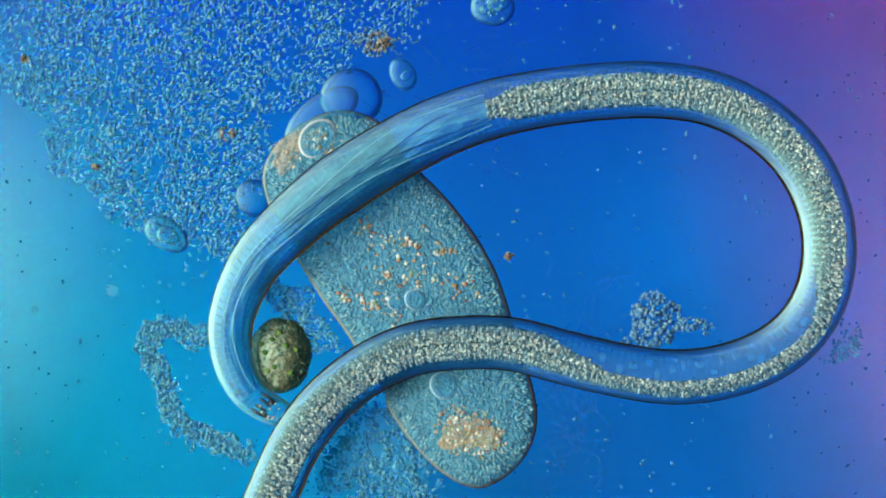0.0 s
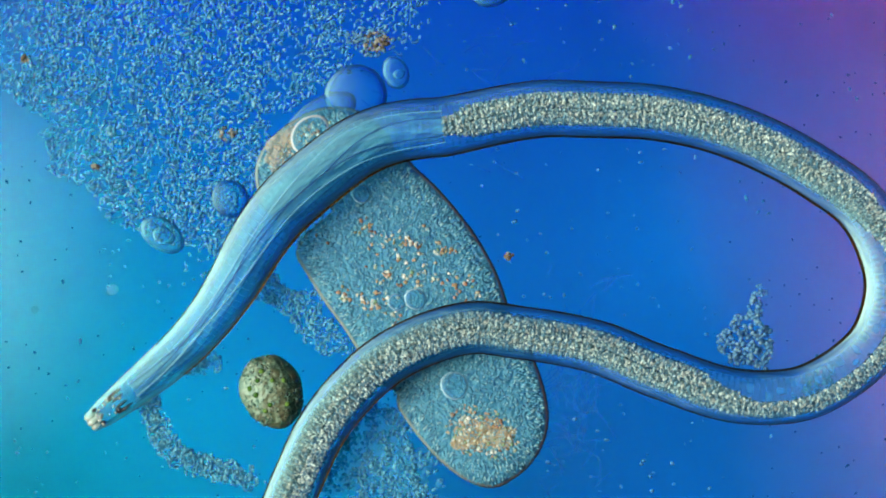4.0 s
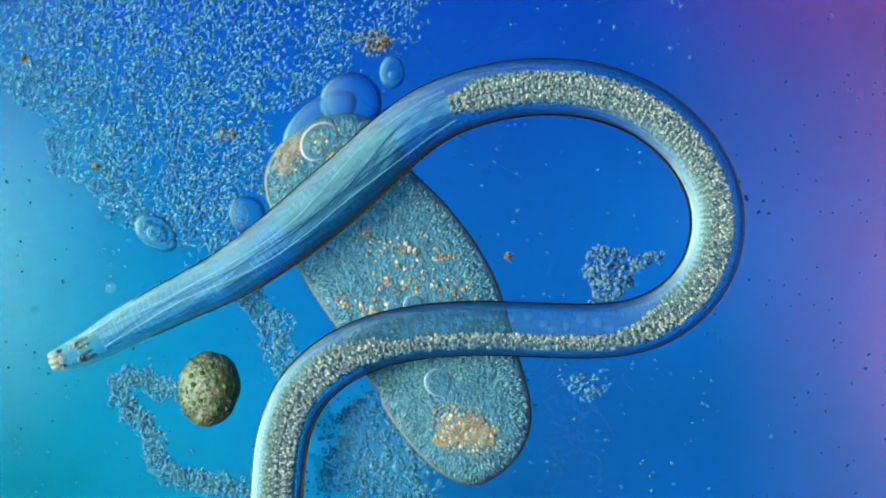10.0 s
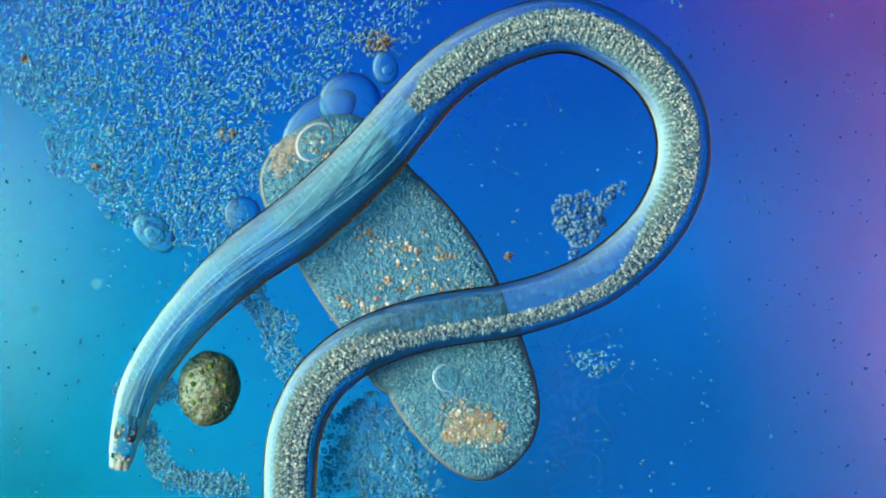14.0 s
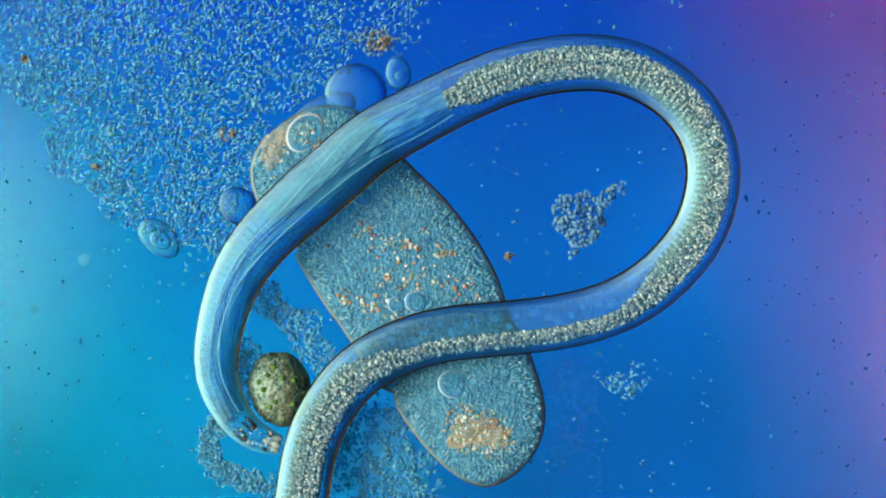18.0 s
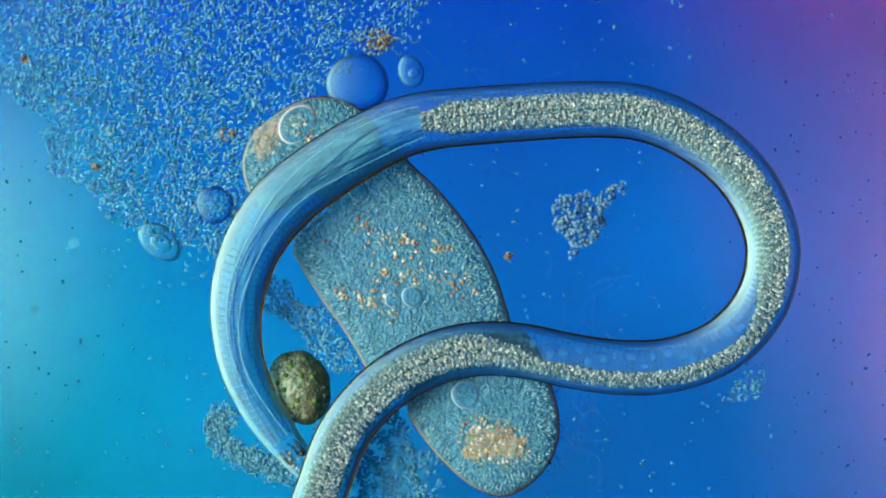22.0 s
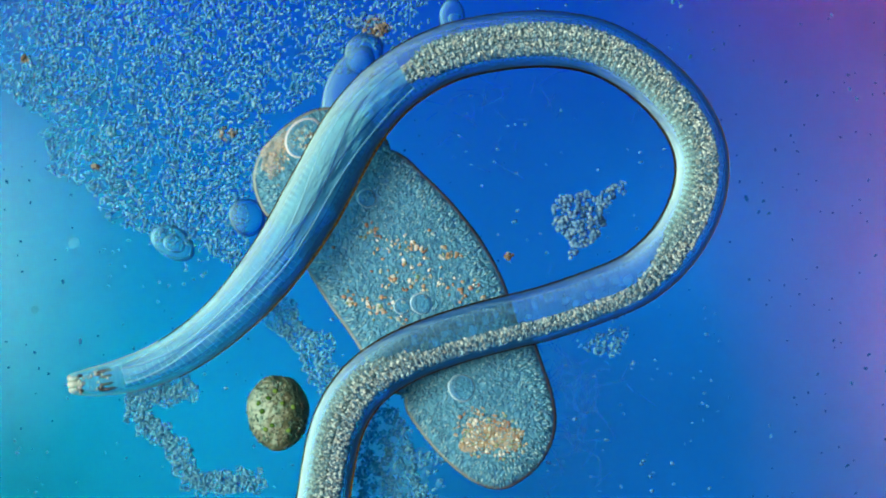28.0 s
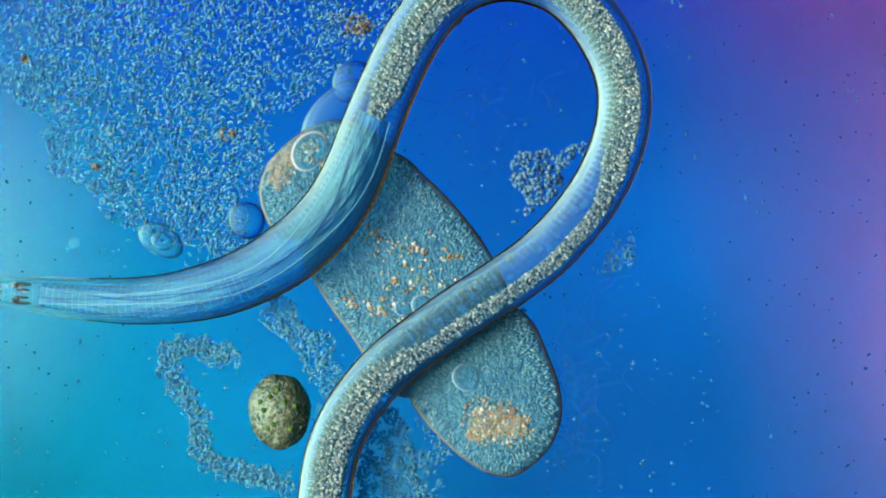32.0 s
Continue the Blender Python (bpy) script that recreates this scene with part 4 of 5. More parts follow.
posture(0, 525, 740, 475, 722, 430, 680, 408, 610, 413, 550, 450, 468, 520, 393, 600, 328, 700, 266, 780, 225, 865, 195, 960, 175, 1060, 163, 1160, 160, 1260, 175, 1350, 220, 1420, 290, 1460, 380, 1465, 470, 1440, 550, 1385, 612, 1300, 652, 1200, 667, 1100, 655, 1000, 632, 900, 607, 800, 607, 720, 620, 640, 660, 570, 720, 520, 790, 479, 882)
posture(1, 555, 680, 495, 697, 450, 668, 420, 620, 413, 560, 430, 490, 475, 415, 545, 350, 630, 300, 720, 260, 800, 240, 870, 217, 960, 195, 1060, 177, 1160, 172, 1260, 183, 1350, 225, 1425, 300, 1468, 390, 1472, 480, 1440, 560, 1380, 625, 1300, 668, 1200, 682, 1100, 662, 1000, 635, 900, 613, 800, 608, 720, 622, 640, 660, 570, 722, 525, 790, 488, 882)
posture(2, 590, 650, 555, 675, 510, 680, 465, 645, 437, 590, 430, 530, 445, 460, 490, 385, 550, 335, 620, 295, 700, 265, 760, 257, 830, 252, 920, 260, 1020, 268, 1120, 271, 1222, 280, 1314, 302, 1405, 354, 1471, 426, 1517, 520, 1512, 612, 1474, 686, 1412, 743, 1330, 772, 1240, 774, 1148, 749, 1060, 700, 980, 655, 900, 622, 820, 608, 740, 618, 660, 655, 590, 715, 540, 790, 508, 882)
posture(3, 600, 670, 560, 695, 510, 690, 460, 650, 425, 590, 420, 530, 432, 460, 475, 385, 535, 330, 610, 290, 690, 265, 780, 262, 870, 288, 960, 306, 1060, 330, 1161, 346, 1262, 362, 1353, 389, 1434, 429, 1504, 490, 1545, 560, 1570, 640, 1565, 710, 1535, 770, 1470, 825, 1390, 842, 1310, 832, 1226, 806, 1146, 757, 1076, 711, 1000, 660, 920, 625, 840, 615, 760, 625, 680, 660, 610, 720, 560, 790, 527, 882)
posture(3.3, 481, 820, 425, 740, 395, 640, 395, 550, 420, 445, 480, 370, 560, 310, 663, 263, 760, 250, 860, 272, 960, 300, 1060, 325, 1160, 345, 1260, 367, 1350, 395, 1430, 435, 1500, 495, 1545, 560, 1570, 640, 1565, 710, 1535, 770, 1470, 825, 1390, 842, 1310, 832, 1230, 800, 1150, 750, 1080, 705, 1000, 660, 920, 625, 840, 615, 760, 625, 680, 660, 610, 720, 555, 790, 524, 882)
posture(3.5, 384, 849, 395, 720, 420, 574, 450, 460, 500, 362, 590, 280, 660, 245, 732, 234, 850, 250, 954, 271, 1060, 298, 1156, 319, 1260, 355, 1358, 404, 1450, 465, 1520, 534, 1555, 635, 1545, 710, 1505, 775, 1399, 825, 1320, 822, 1237, 796, 1140, 740, 1035, 675, 930, 628, 833, 602, 750, 615, 671, 655, 610, 715, 560, 785, 521, 882)
posture(5.5, 65, 300, 110, 345, 180, 410, 260, 455, 350, 478, 440, 465, 520, 430, 600, 375, 660, 310, 710, 235, 745, 150, 765, 60, 790, -30, 850, -130, 960, -200, 1090, -215, 1220, -180, 1310, -110, 1355, -30, 1368, 60, 1370, 140, 1355, 230, 1325, 310, 1270, 375, 1190, 425, 1100, 460, 1000, 500, 900, 530, 820, 560, 740, 600, 660, 650, 590, 720, 540, 790, 508, 882)
posture(6, 0, 425, 50, 432, 150, 455, 250, 475, 350, 482, 430, 470, 520, 425, 590, 375, 650, 310, 700, 235, 740, 150, 765, 60, 790, -30, 850, -130, 960, -200, 1090, -215, 1220, -180, 1310, -110, 1355, -30, 1370, 60, 1372, 140, 1358, 230, 1325, 310, 1270, 375, 1190, 425, 1100, 465, 1000, 503, 900, 530, 820, 560, 740, 600, 660, 650, 590, 720, 540, 790, 508, 882)
posture(6.5, -10, 522, 80, 515, 180, 505, 280, 497, 370, 478, 450, 445, 530, 395, 600, 340, 655, 270, 705, 190, 745, 100, 775, 10, 820, -80, 890, -150, 990, -195, 1110, -205, 1225, -175, 1310, -110, 1355, -30, 1372, 60, 1372, 140, 1355, 230, 1320, 310, 1265, 370, 1185, 415, 1100, 450, 1000, 485, 900, 515, 820, 545, 740, 585, 660, 640, 590, 710, 540, 785, 505, 882)
posture(7, 150, 810, 165, 760, 205, 680, 265, 610, 340, 545, 430, 475, 520, 405, 610, 340, 690, 270, 750, 205, 800, 140, 850, 60, 905, -25, 980, -95, 1080, -140, 1190, -145, 1290, -110, 1370, -50, 1420, 20, 1448, 110, 1452, 200, 1430, 300, 1380, 390, 1310, 460, 1220, 510, 1120, 537, 1000, 545, 900, 548, 810, 560, 730, 590, 650, 640, 580, 710, 530, 790, 495, 882)
posture(7.2, 291, 845, 300, 780, 320, 710, 372, 602, 440, 515, 513, 441, 600, 360, 695, 279, 775, 205, 857, 137, 940, 90, 1019, 57, 1120, 25, 1221, 16, 1320, 30, 1423, 77, 1490, 140, 1524, 218, 1528, 310, 1512, 400, 1475, 485, 1423, 562, 1350, 605, 1261, 622, 1160, 620, 1059, 610, 930, 585, 816, 575, 730, 592, 655, 630, 585, 700, 534, 764, 492, 882)
posture(7.5, 404, 841, 355, 785, 327, 711, 325, 650, 343, 590, 375, 520, 424, 449, 490, 385, 566, 325, 660, 265, 768, 206, 870, 160, 970, 128, 1080, 105, 1192, 97, 1290, 105, 1374, 135, 1445, 185, 1500, 246, 1532, 330, 1540, 420, 1522, 500, 1487, 570, 1430, 635, 1374, 671, 1290, 694, 1213, 698, 1110, 672, 1010, 640, 900, 605, 808, 592, 725, 605, 647, 645, 590, 695, 546, 752, 505, 815, 480, 882)
posture(8, 480, 805, 420, 790, 375, 750, 352, 690, 358, 620, 385, 550, 430, 475, 490, 405, 560, 345, 640, 290, 720, 250, 800, 220, 900, 185, 1000, 158, 1100, 140, 1200, 134, 1300, 145, 1390, 180, 1480, 240, 1540, 315, 1566, 400, 1562, 490, 1535, 580, 1480, 655, 1395, 700, 1290, 716, 1190, 705, 1090, 675, 1000, 645, 900, 615, 800, 607, 720, 620, 640, 665, 570, 725, 510, 800, 472, 882)
posture(9, 270, 838, 275, 740, 298, 650, 345, 565, 410, 490, 500, 410, 600, 330, 700, 265, 785, 228, 880, 208, 980, 198, 1080, 193, 1180, 195, 1280, 215, 1370, 258, 1450, 325, 1497, 410, 1512, 500, 1498, 590, 1455, 665, 1390, 715, 1310, 735, 1220, 725, 1130, 690, 1040, 650, 950, 612, 870, 600, 780, 597, 690, 608, 610, 645, 540, 705, 490, 770, 460, 830, 440, 882)
posture(9.5, 174, 748, 200, 690, 243, 606, 300, 540, 364, 485, 445, 420, 525, 356, 605, 300, 687, 251, 765, 222, 849, 202, 950, 192, 1051, 194, 1160, 210, 1253, 243, 1325, 288, 1374, 344, 1398, 400, 1400, 465, 1385, 530, 1354, 586, 1310, 630, 1253, 659, 1185, 677, 1112, 679, 1030, 668, 950, 645, 870, 615, 788, 598, 700, 592, 606, 603, 540, 630, 485, 680, 450, 740, 435, 800, 425, 882)
posture(10, 95, 640, 150, 620, 230, 575, 320, 530, 410, 485, 490, 430, 560, 375, 630, 315, 700, 250, 770, 200, 850, 170, 940, 155, 1040, 160, 1130, 190, 1205, 245, 1255, 320, 1270, 400, 1250, 480, 1200, 540, 1130, 575, 1050, 585, 950, 583, 850, 580, 760, 585, 670, 602, 590, 640, 530, 700, 500, 780, 490, 882)
posture(10.5, 97, 364, 118, 405, 158, 450, 215, 482, 279, 493, 360, 488, 440, 465, 515, 420, 582, 364, 640, 305, 703, 235, 770, 180, 845, 129, 930, 90, 1027, 75, 1110, 95, 1188, 150, 1230, 220, 1240, 300, 1220, 380, 1180, 440, 1125, 495, 1067, 530, 990, 555, 905, 566, 820, 575, 744, 585, 670, 605, 602, 640, 550, 690, 518, 750, 502, 815, 498, 882)
posture(11, 160, 300, 175, 350, 195, 400, 235, 450, 300, 480, 370, 483, 450, 465, 530, 420, 600, 360, 650, 290, 700, 215, 750, 150, 820, 95, 910, 55, 1000, 45, 1090, 70, 1160, 125, 1200, 195, 1205, 280, 1180, 360, 1130, 430, 1060, 490, 980, 525, 890, 550, 800, 562, 720, 577, 640, 607, 570, 662, 530, 730, 510, 800, 505, 882)
posture(11.5, 141, 305, 160, 365, 190, 415, 235, 460, 300, 487, 370, 485, 450, 465, 530, 415, 600, 355, 650, 287, 700, 210, 750, 145, 815, 95, 900, 55, 990, 43, 1080, 63, 1150, 118, 1190, 190, 1200, 275, 1177, 355, 1130, 430, 1060, 490, 985, 525, 895, 550, 805, 562, 725, 577, 645, 607, 575, 662, 532, 730, 513, 800, 507, 882)
posture(12, 10, 475, 60, 488, 130, 500, 220, 505, 310, 500, 390, 480, 470, 450, 540, 405, 600, 350, 650, 285, 700, 205, 750, 145, 810, 95, 890, 55, 980, 42, 1070, 60, 1140, 115, 1180, 190, 1192, 270, 1175, 350, 1130, 430, 1070, 490, 990, 525, 900, 550, 810, 562, 730, 577, 650, 607, 580, 662, 535, 730, 515, 800, 508, 882)
posture(12.5, 8, 570, 100, 555, 190, 543, 290, 522, 380, 488, 460, 450, 540, 395, 605, 340, 655, 275, 700, 205, 750, 145, 810, 95, 890, 55, 980, 42, 1070, 60, 1140, 115, 1180, 190, 1192, 270, 1175, 350, 1130, 430, 1070, 490, 990, 525, 900, 550, 810, 562, 730, 577, 650, 607, 580, 662, 535, 730, 515, 800, 508, 882)
posture(13, 35, 412, 95, 445, 170, 475, 260, 492, 350, 490, 440, 470, 520, 425, 600, 365, 655, 290, 700, 215, 745, 150, 810, 95, 890, 55, 975, 42, 1065, 62, 1135, 115, 1180, 190, 1190, 280, 1170, 360, 1125, 435, 1060, 490, 980, 525, 900, 548, 810, 562, 730, 577, 650, 607, 580, 662, 535, 730, 515, 800, 510, 882)
posture(13.5, 5, 460, 100, 475, 200, 490, 300, 495, 390, 485, 470, 455, 540, 405, 605, 350, 655, 285, 700, 210, 750, 145, 815, 93, 895, 53, 980, 42, 1070, 62, 1140, 115, 1183, 190, 1193, 280, 1172, 360, 1127, 435, 1060, 490, 980, 525, 900, 548, 810, 562, 730, 577, 650, 607, 580, 662, 535, 730, 515, 800, 510, 882)
posture(14, 212, 825, 225, 760, 250, 680, 300, 600, 370, 520, 450, 450, 530, 395, 600, 335, 660, 275, 720, 205, 780, 140, 850, 90, 930, 55, 1010, 45, 1090, 75, 1160, 130, 1200, 200, 1208, 280, 1185, 360, 1135, 430, 1060, 490, 980, 525, 890, 550, 800, 562, 720, 580, 640, 612, 570, 667, 530, 735, 515, 800, 512, 882)
posture(14.5, 300, 857, 305, 770, 322, 690, 360, 600, 420, 510, 490, 430, 570, 360, 640, 290, 710, 220, 775, 158, 845, 110, 935, 70, 1027, 57, 1110, 82, 1188, 140, 1232, 210, 1245, 285, 1225, 370, 1188, 435, 1120, 500, 1047, 538, 950, 565, 845, 577, 750, 595, 663, 627, 605, 670, 562, 730, 535, 800, 522, 882)
posture(16.5, 30, 592, 120, 568, 210, 545, 300, 515, 390, 475, 470, 430, 550, 375, 620, 315, 680, 250, 735, 185, 800, 125, 870, 78, 950, 52, 1030, 50, 1110, 80, 1180, 145, 1218, 230, 1218, 310, 1185, 395, 1125, 460, 1050, 505, 960, 535, 870, 555, 790, 570, 710, 595, 640, 630, 580, 690, 540, 770, 520, 882)
posture(17, 312, 855, 305, 800, 300, 730, 320, 660, 365, 590, 430, 510, 500, 435, 570, 370, 640, 300, 700, 230, 760, 170, 830, 110, 910, 70, 1000, 50, 1080, 70, 1150, 120, 1205, 190, 1220, 270, 1205, 360, 1155, 435, 1090, 490, 1010, 525, 920, 550, 830, 562, 750, 580, 670, 612, 600, 662, 550, 730, 530, 800, 522, 882)
posture(17.5, 460, 805, 410, 760, 375, 690, 368, 620, 385, 540, 430, 460, 495, 385, 570, 320, 650, 255, 730, 195, 800, 145, 870, 112, 950, 90, 1030, 85, 1110, 105, 1180, 146, 1235, 210, 1258, 287, 1248, 370, 1215, 445, 1155, 505, 1079, 545, 970, 572, 857, 585, 750, 602, 655, 640, 600, 690, 560, 745, 535, 810, 525, 882)
posture(18, 490, 785, 440, 765, 400, 710, 382, 650, 390, 580, 415, 500, 460, 430, 520, 370, 590, 310, 660, 250, 740, 205, 820, 165, 910, 130, 1010, 112, 1100, 118, 1180, 155, 1240, 220, 1262, 300, 1245, 390, 1200, 460, 1130, 520, 1050, 555, 960, 573, 870, 582, 780, 592, 700, 617, 630, 660, 580, 722, 550, 790, 534, 882)
posture(19, 550, 720, 500, 742, 450, 722, 415, 670, 402, 600, 412, 520, 445, 440, 500, 370, 570, 310, 650, 255, 740, 210, 830, 172, 930, 152, 1030, 147, 1120, 157, 1200, 200, 1260, 265, 1287, 340, 1275, 430, 1230, 505, 1160, 560, 1070, 587, 970, 597, 880, 598, 790, 608, 700, 634, 630, 685, 580, 755, 555, 820, 545, 882)
posture(20, 590, 680, 545, 705, 495, 708, 450, 675, 418, 620, 408, 550, 415, 480, 450, 410, 505, 350, 580, 295, 660, 250, 740, 232, 840, 220, 940, 205, 1040, 199, 1140, 207, 1220, 240, 1290, 305, 1328, 380, 1325, 460, 1280, 540, 1210, 595, 1120, 625, 1030, 628, 940, 620, 860, 612, 780, 617, 700, 647, 630, 697, 580, 770, 550, 882)
posture(21, 595, 680, 550, 705, 500, 708, 450, 675, 420, 620, 408, 550, 418, 480, 452, 410, 510, 350, 585, 295, 665, 250, 745, 232, 840, 222, 940, 212, 1040, 208, 1140, 217, 1230, 250, 1300, 310, 1345, 390, 1348, 480, 1310, 560, 1240, 615, 1150, 645, 1060, 645, 970, 632, 890, 617, 810, 617, 730, 642, 650, 692, 590, 770, 555, 882)
posture(22, 560, 850, 515, 795, 465, 725, 430, 650, 418, 570, 425, 500, 450, 430, 500, 360, 570, 305, 650, 255, 730, 220, 830, 207, 930, 200, 1030, 195, 1130, 200, 1220, 235, 1300, 295, 1350, 370, 1368, 450, 1345, 540, 1280, 610, 1190, 645, 1100, 650, 1010, 638, 920, 619, 840, 617, 760, 637, 680, 684, 610, 765, 565, 882)
posture(22.5, 440, 860, 432, 780, 428, 690, 430, 600, 440, 510, 475, 420, 530, 350, 600, 295, 680, 247, 765, 212, 860, 195, 960, 182, 1060, 178, 1150, 187, 1240, 222, 1315, 283, 1360, 358, 1373, 440, 1350, 525, 1295, 595, 1205, 640, 1110, 647, 1010, 634, 920, 620, 840, 616, 760, 640, 680, 690, 615, 770, 568, 882)
posture(23, 515, 850, 480, 800, 445, 720, 430, 640, 430, 560, 440, 490, 475, 410, 530, 345, 600, 290, 680, 240, 760, 205, 860, 185, 960, 170, 1060, 165, 1160, 174, 1250, 210, 1320, 275, 1360, 350, 1371, 430, 1350, 520, 1300, 590, 1210, 638, 1110, 643, 1010, 632, 920, 620, 840, 617, 760, 642, 680, 692, 615, 772, 570, 882)
posture(24, 545, 792, 505, 782, 455, 740, 420, 660, 410, 580, 420, 500, 450, 420, 505, 350, 580, 290, 660, 245, 750, 220, 850, 213, 950, 210, 1050, 208, 1150, 210, 1240, 228, 1320, 270, 1390, 340, 1433, 420, 1440, 500, 1405, 580, 1340, 645, 1250, 682, 1160, 682, 1070, 660, 980, 634, 900, 620, 820, 622, 740, 647, 670, 698, 615, 772, 584, 882)
posture(25, 560, 835, 515, 805, 470, 745, 435, 660, 425, 580, 435, 500, 465, 420, 515, 350, 585, 290, 660, 235, 740, 210, 840, 195, 940, 192, 1050, 192, 1150, 197, 1240, 220, 1330, 260, 1410, 325, 1465, 400, 1485, 480, 1465, 560, 1405, 635, 1320, 685, 1230, 700, 1140, 687, 1050, 657, 970, 632, 890, 618, 810, 624, 730, 654, 660, 704, 610, 780, 580, 882)
posture(25.5, 485, 858, 450, 790, 432, 700, 430, 610, 440, 520, 475, 430, 525, 355, 590, 290, 665, 238, 750, 208, 850, 195, 950, 192, 1060, 192, 1160, 200, 1250, 228, 1340, 275, 1420, 345, 1468, 420, 1485, 500, 1455, 585, 1390, 650, 1300, 690, 1210, 697, 1120, 677, 1030, 648, 950, 627, 870, 620, 790, 630, 715, 662, 650, 717, 605, 790, 580, 882)
posture(27.5, 310, 872, 330, 830, 360, 740, 405, 640, 450, 540, 490, 450, 535, 360, 585, 290, 640, 225, 710, 170, 790, 135, 880, 115, 970, 109, 1060, 120, 1140, 155, 1210, 215, 1252, 290, 1261, 370, 1225, 460, 1165, 525, 1080, 560, 990, 580, 900, 592, 810, 608, 730, 633, 660, 670, 605, 735, 575, 810, 562, 882)
posture(28, 128, 680, 190, 672, 270, 650, 350, 605, 420, 545, 480, 475, 530, 400, 575, 320, 625, 230, 690, 155, 780, 100, 870, 77, 970, 70, 1060, 85, 1140, 130, 1205, 195, 1240, 270, 1235, 350, 1195, 430, 1130, 490, 1050, 525, 960, 555, 870, 577, 790, 600, 710, 632, 640, 682, 595, 760, 572, 882)
posture(28.5, 115, 494, 165, 525, 221, 546, 290, 558, 360, 550, 430, 515, 490, 450, 545, 365, 585, 285, 625, 205, 685, 130, 755, 82, 840, 48, 930, 35, 1010, 38, 1095, 72, 1165, 130, 1205, 205, 1218, 285, 1200, 360, 1147, 435, 1085, 490, 1010, 525, 930, 552, 850, 573, 770, 602, 695, 637, 635, 690, 593, 765, 573, 882)
posture(29, 115, 418, 160, 470, 230, 515, 310, 537, 390, 530, 460, 490, 530, 425, 580, 350, 620, 265, 665, 175, 730, 105, 810, 55, 900, 18, 990, 12, 1080, 40, 1150, 95, 1190, 165, 1204, 250, 1190, 330, 1145, 410, 1080, 475, 1000, 520, 910, 550, 830, 572, 750, 602, 680, 642, 620, 702, 585, 780, 572, 882)
posture(29.5, 125, 352, 165, 415, 225, 475, 300, 510, 380, 510, 450, 480, 525, 425, 580, 360, 620, 280, 662, 180, 710, 105, 780, 40, 870, -5, 960, -15, 1045, 10, 1115, 65, 1160, 135, 1175, 220, 1160, 310, 1115, 395, 1050, 465, 970, 515, 885, 550, 810, 580, 735, 615, 665, 665, 610, 735, 582, 810, 572, 882)
posture(30, 92, 325, 130, 370, 190, 435, 260, 490, 340, 510, 420, 500, 500, 460, 560, 410, 610, 345, 645, 260, 680, 165, 730, 80, 800, 15, 880, -30, 960, -35, 1040, 0, 1105, 60, 1140, 130, 1150, 210, 1130, 300, 1085, 380, 1020, 450, 940, 507, 860, 552, 790, 587, 720, 629, 650, 692, 600, 772, 574, 882)
posture(30.5, 100, 318, 125, 370, 175, 435, 245, 490, 325, 512, 410, 503, 490, 467, 560, 415, 612, 345, 645, 265, 678, 165, 722, 75, 790, 5, 865, -38, 945, -40, 1020, -5, 1078, 55, 1112, 130, 1120, 210, 1100, 300, 1052, 380, 985, 450, 910, 505, 835, 552, 765, 597, 695, 647, 630, 715, 590, 795, 572, 882)
posture(31, 98, 245, 105, 300, 140, 375, 200, 450, 280, 500, 360, 515, 440, 500, 520, 460, 590, 400, 640, 320, 665, 230, 690, 140, 730, 55, 790, -20, 860, -50, 940, -50, 1010, -10, 1060, 50, 1088, 130, 1091, 210, 1065, 300, 1015, 385, 950, 455, 880, 507, 810, 557, 740, 607, 670, 667, 612, 742, 582, 820, 572, 882)
posture(31.5, 0, 415, 80, 460, 170, 495, 260, 522, 350, 525, 430, 510, 510, 470, 580, 405, 630, 330, 658, 240, 690, 145, 735, 60, 795, -15, 860, -45, 935, -48, 1010, -10, 1060, 50, 1093, 130, 1097, 210, 1070, 300, 1020, 382, 955, 452, 885, 504, 815, 552, 745, 602, 675, 660, 615, 735, 583, 812, 572, 882)
posture(32, -20, 515, 60, 520, 160, 530, 260, 532, 350, 520, 430, 495, 510, 450, 580, 385, 625, 310, 655, 230, 690, 145, 730, 65, 785, -5, 850, -40, 920, -45, 1000, -15, 1060, 50, 1098, 130, 1102, 210, 1075, 300, 1025, 380, 960, 450, 890, 502, 820, 547, 750, 597, 680, 653, 620, 727, 586, 802, 573, 882)


def bearings(points):
    """Bearing of every ring along the midline, and the place of the ring at the start of the gut."""
    q = spline(points)
    way = q[-1] - q[-4]
    way = way / np.linalg.norm(way)
    q = np.vstack([q, q[-1] + way * np.arange(1, 41)[:, None] * 60])
    s = np.concatenate([[0], np.cumsum(np.linalg.norm(np.diff(q, axis=0), axis=1))]) / 1000
    at = np.arange(COUNT + 1) * SEG
    x, y = np.interp(at, s, q[:, 0]), np.interp(at, s, q[:, 1])
    angle = np.arctan2(-np.diff(y), np.diff(x))
    kernel = np.ones(5) / 5
    mid = 50
    angle = np.concatenate([np.unwrap(angle[mid::-1])[::-1], np.unwrap(angle[mid:])[1:]])
    angle = np.convolve(np.pad(angle, 2, mode="edge"), kernel, "valid")
    k = 70
    return angle, np.array([x[k], y[k]]), k


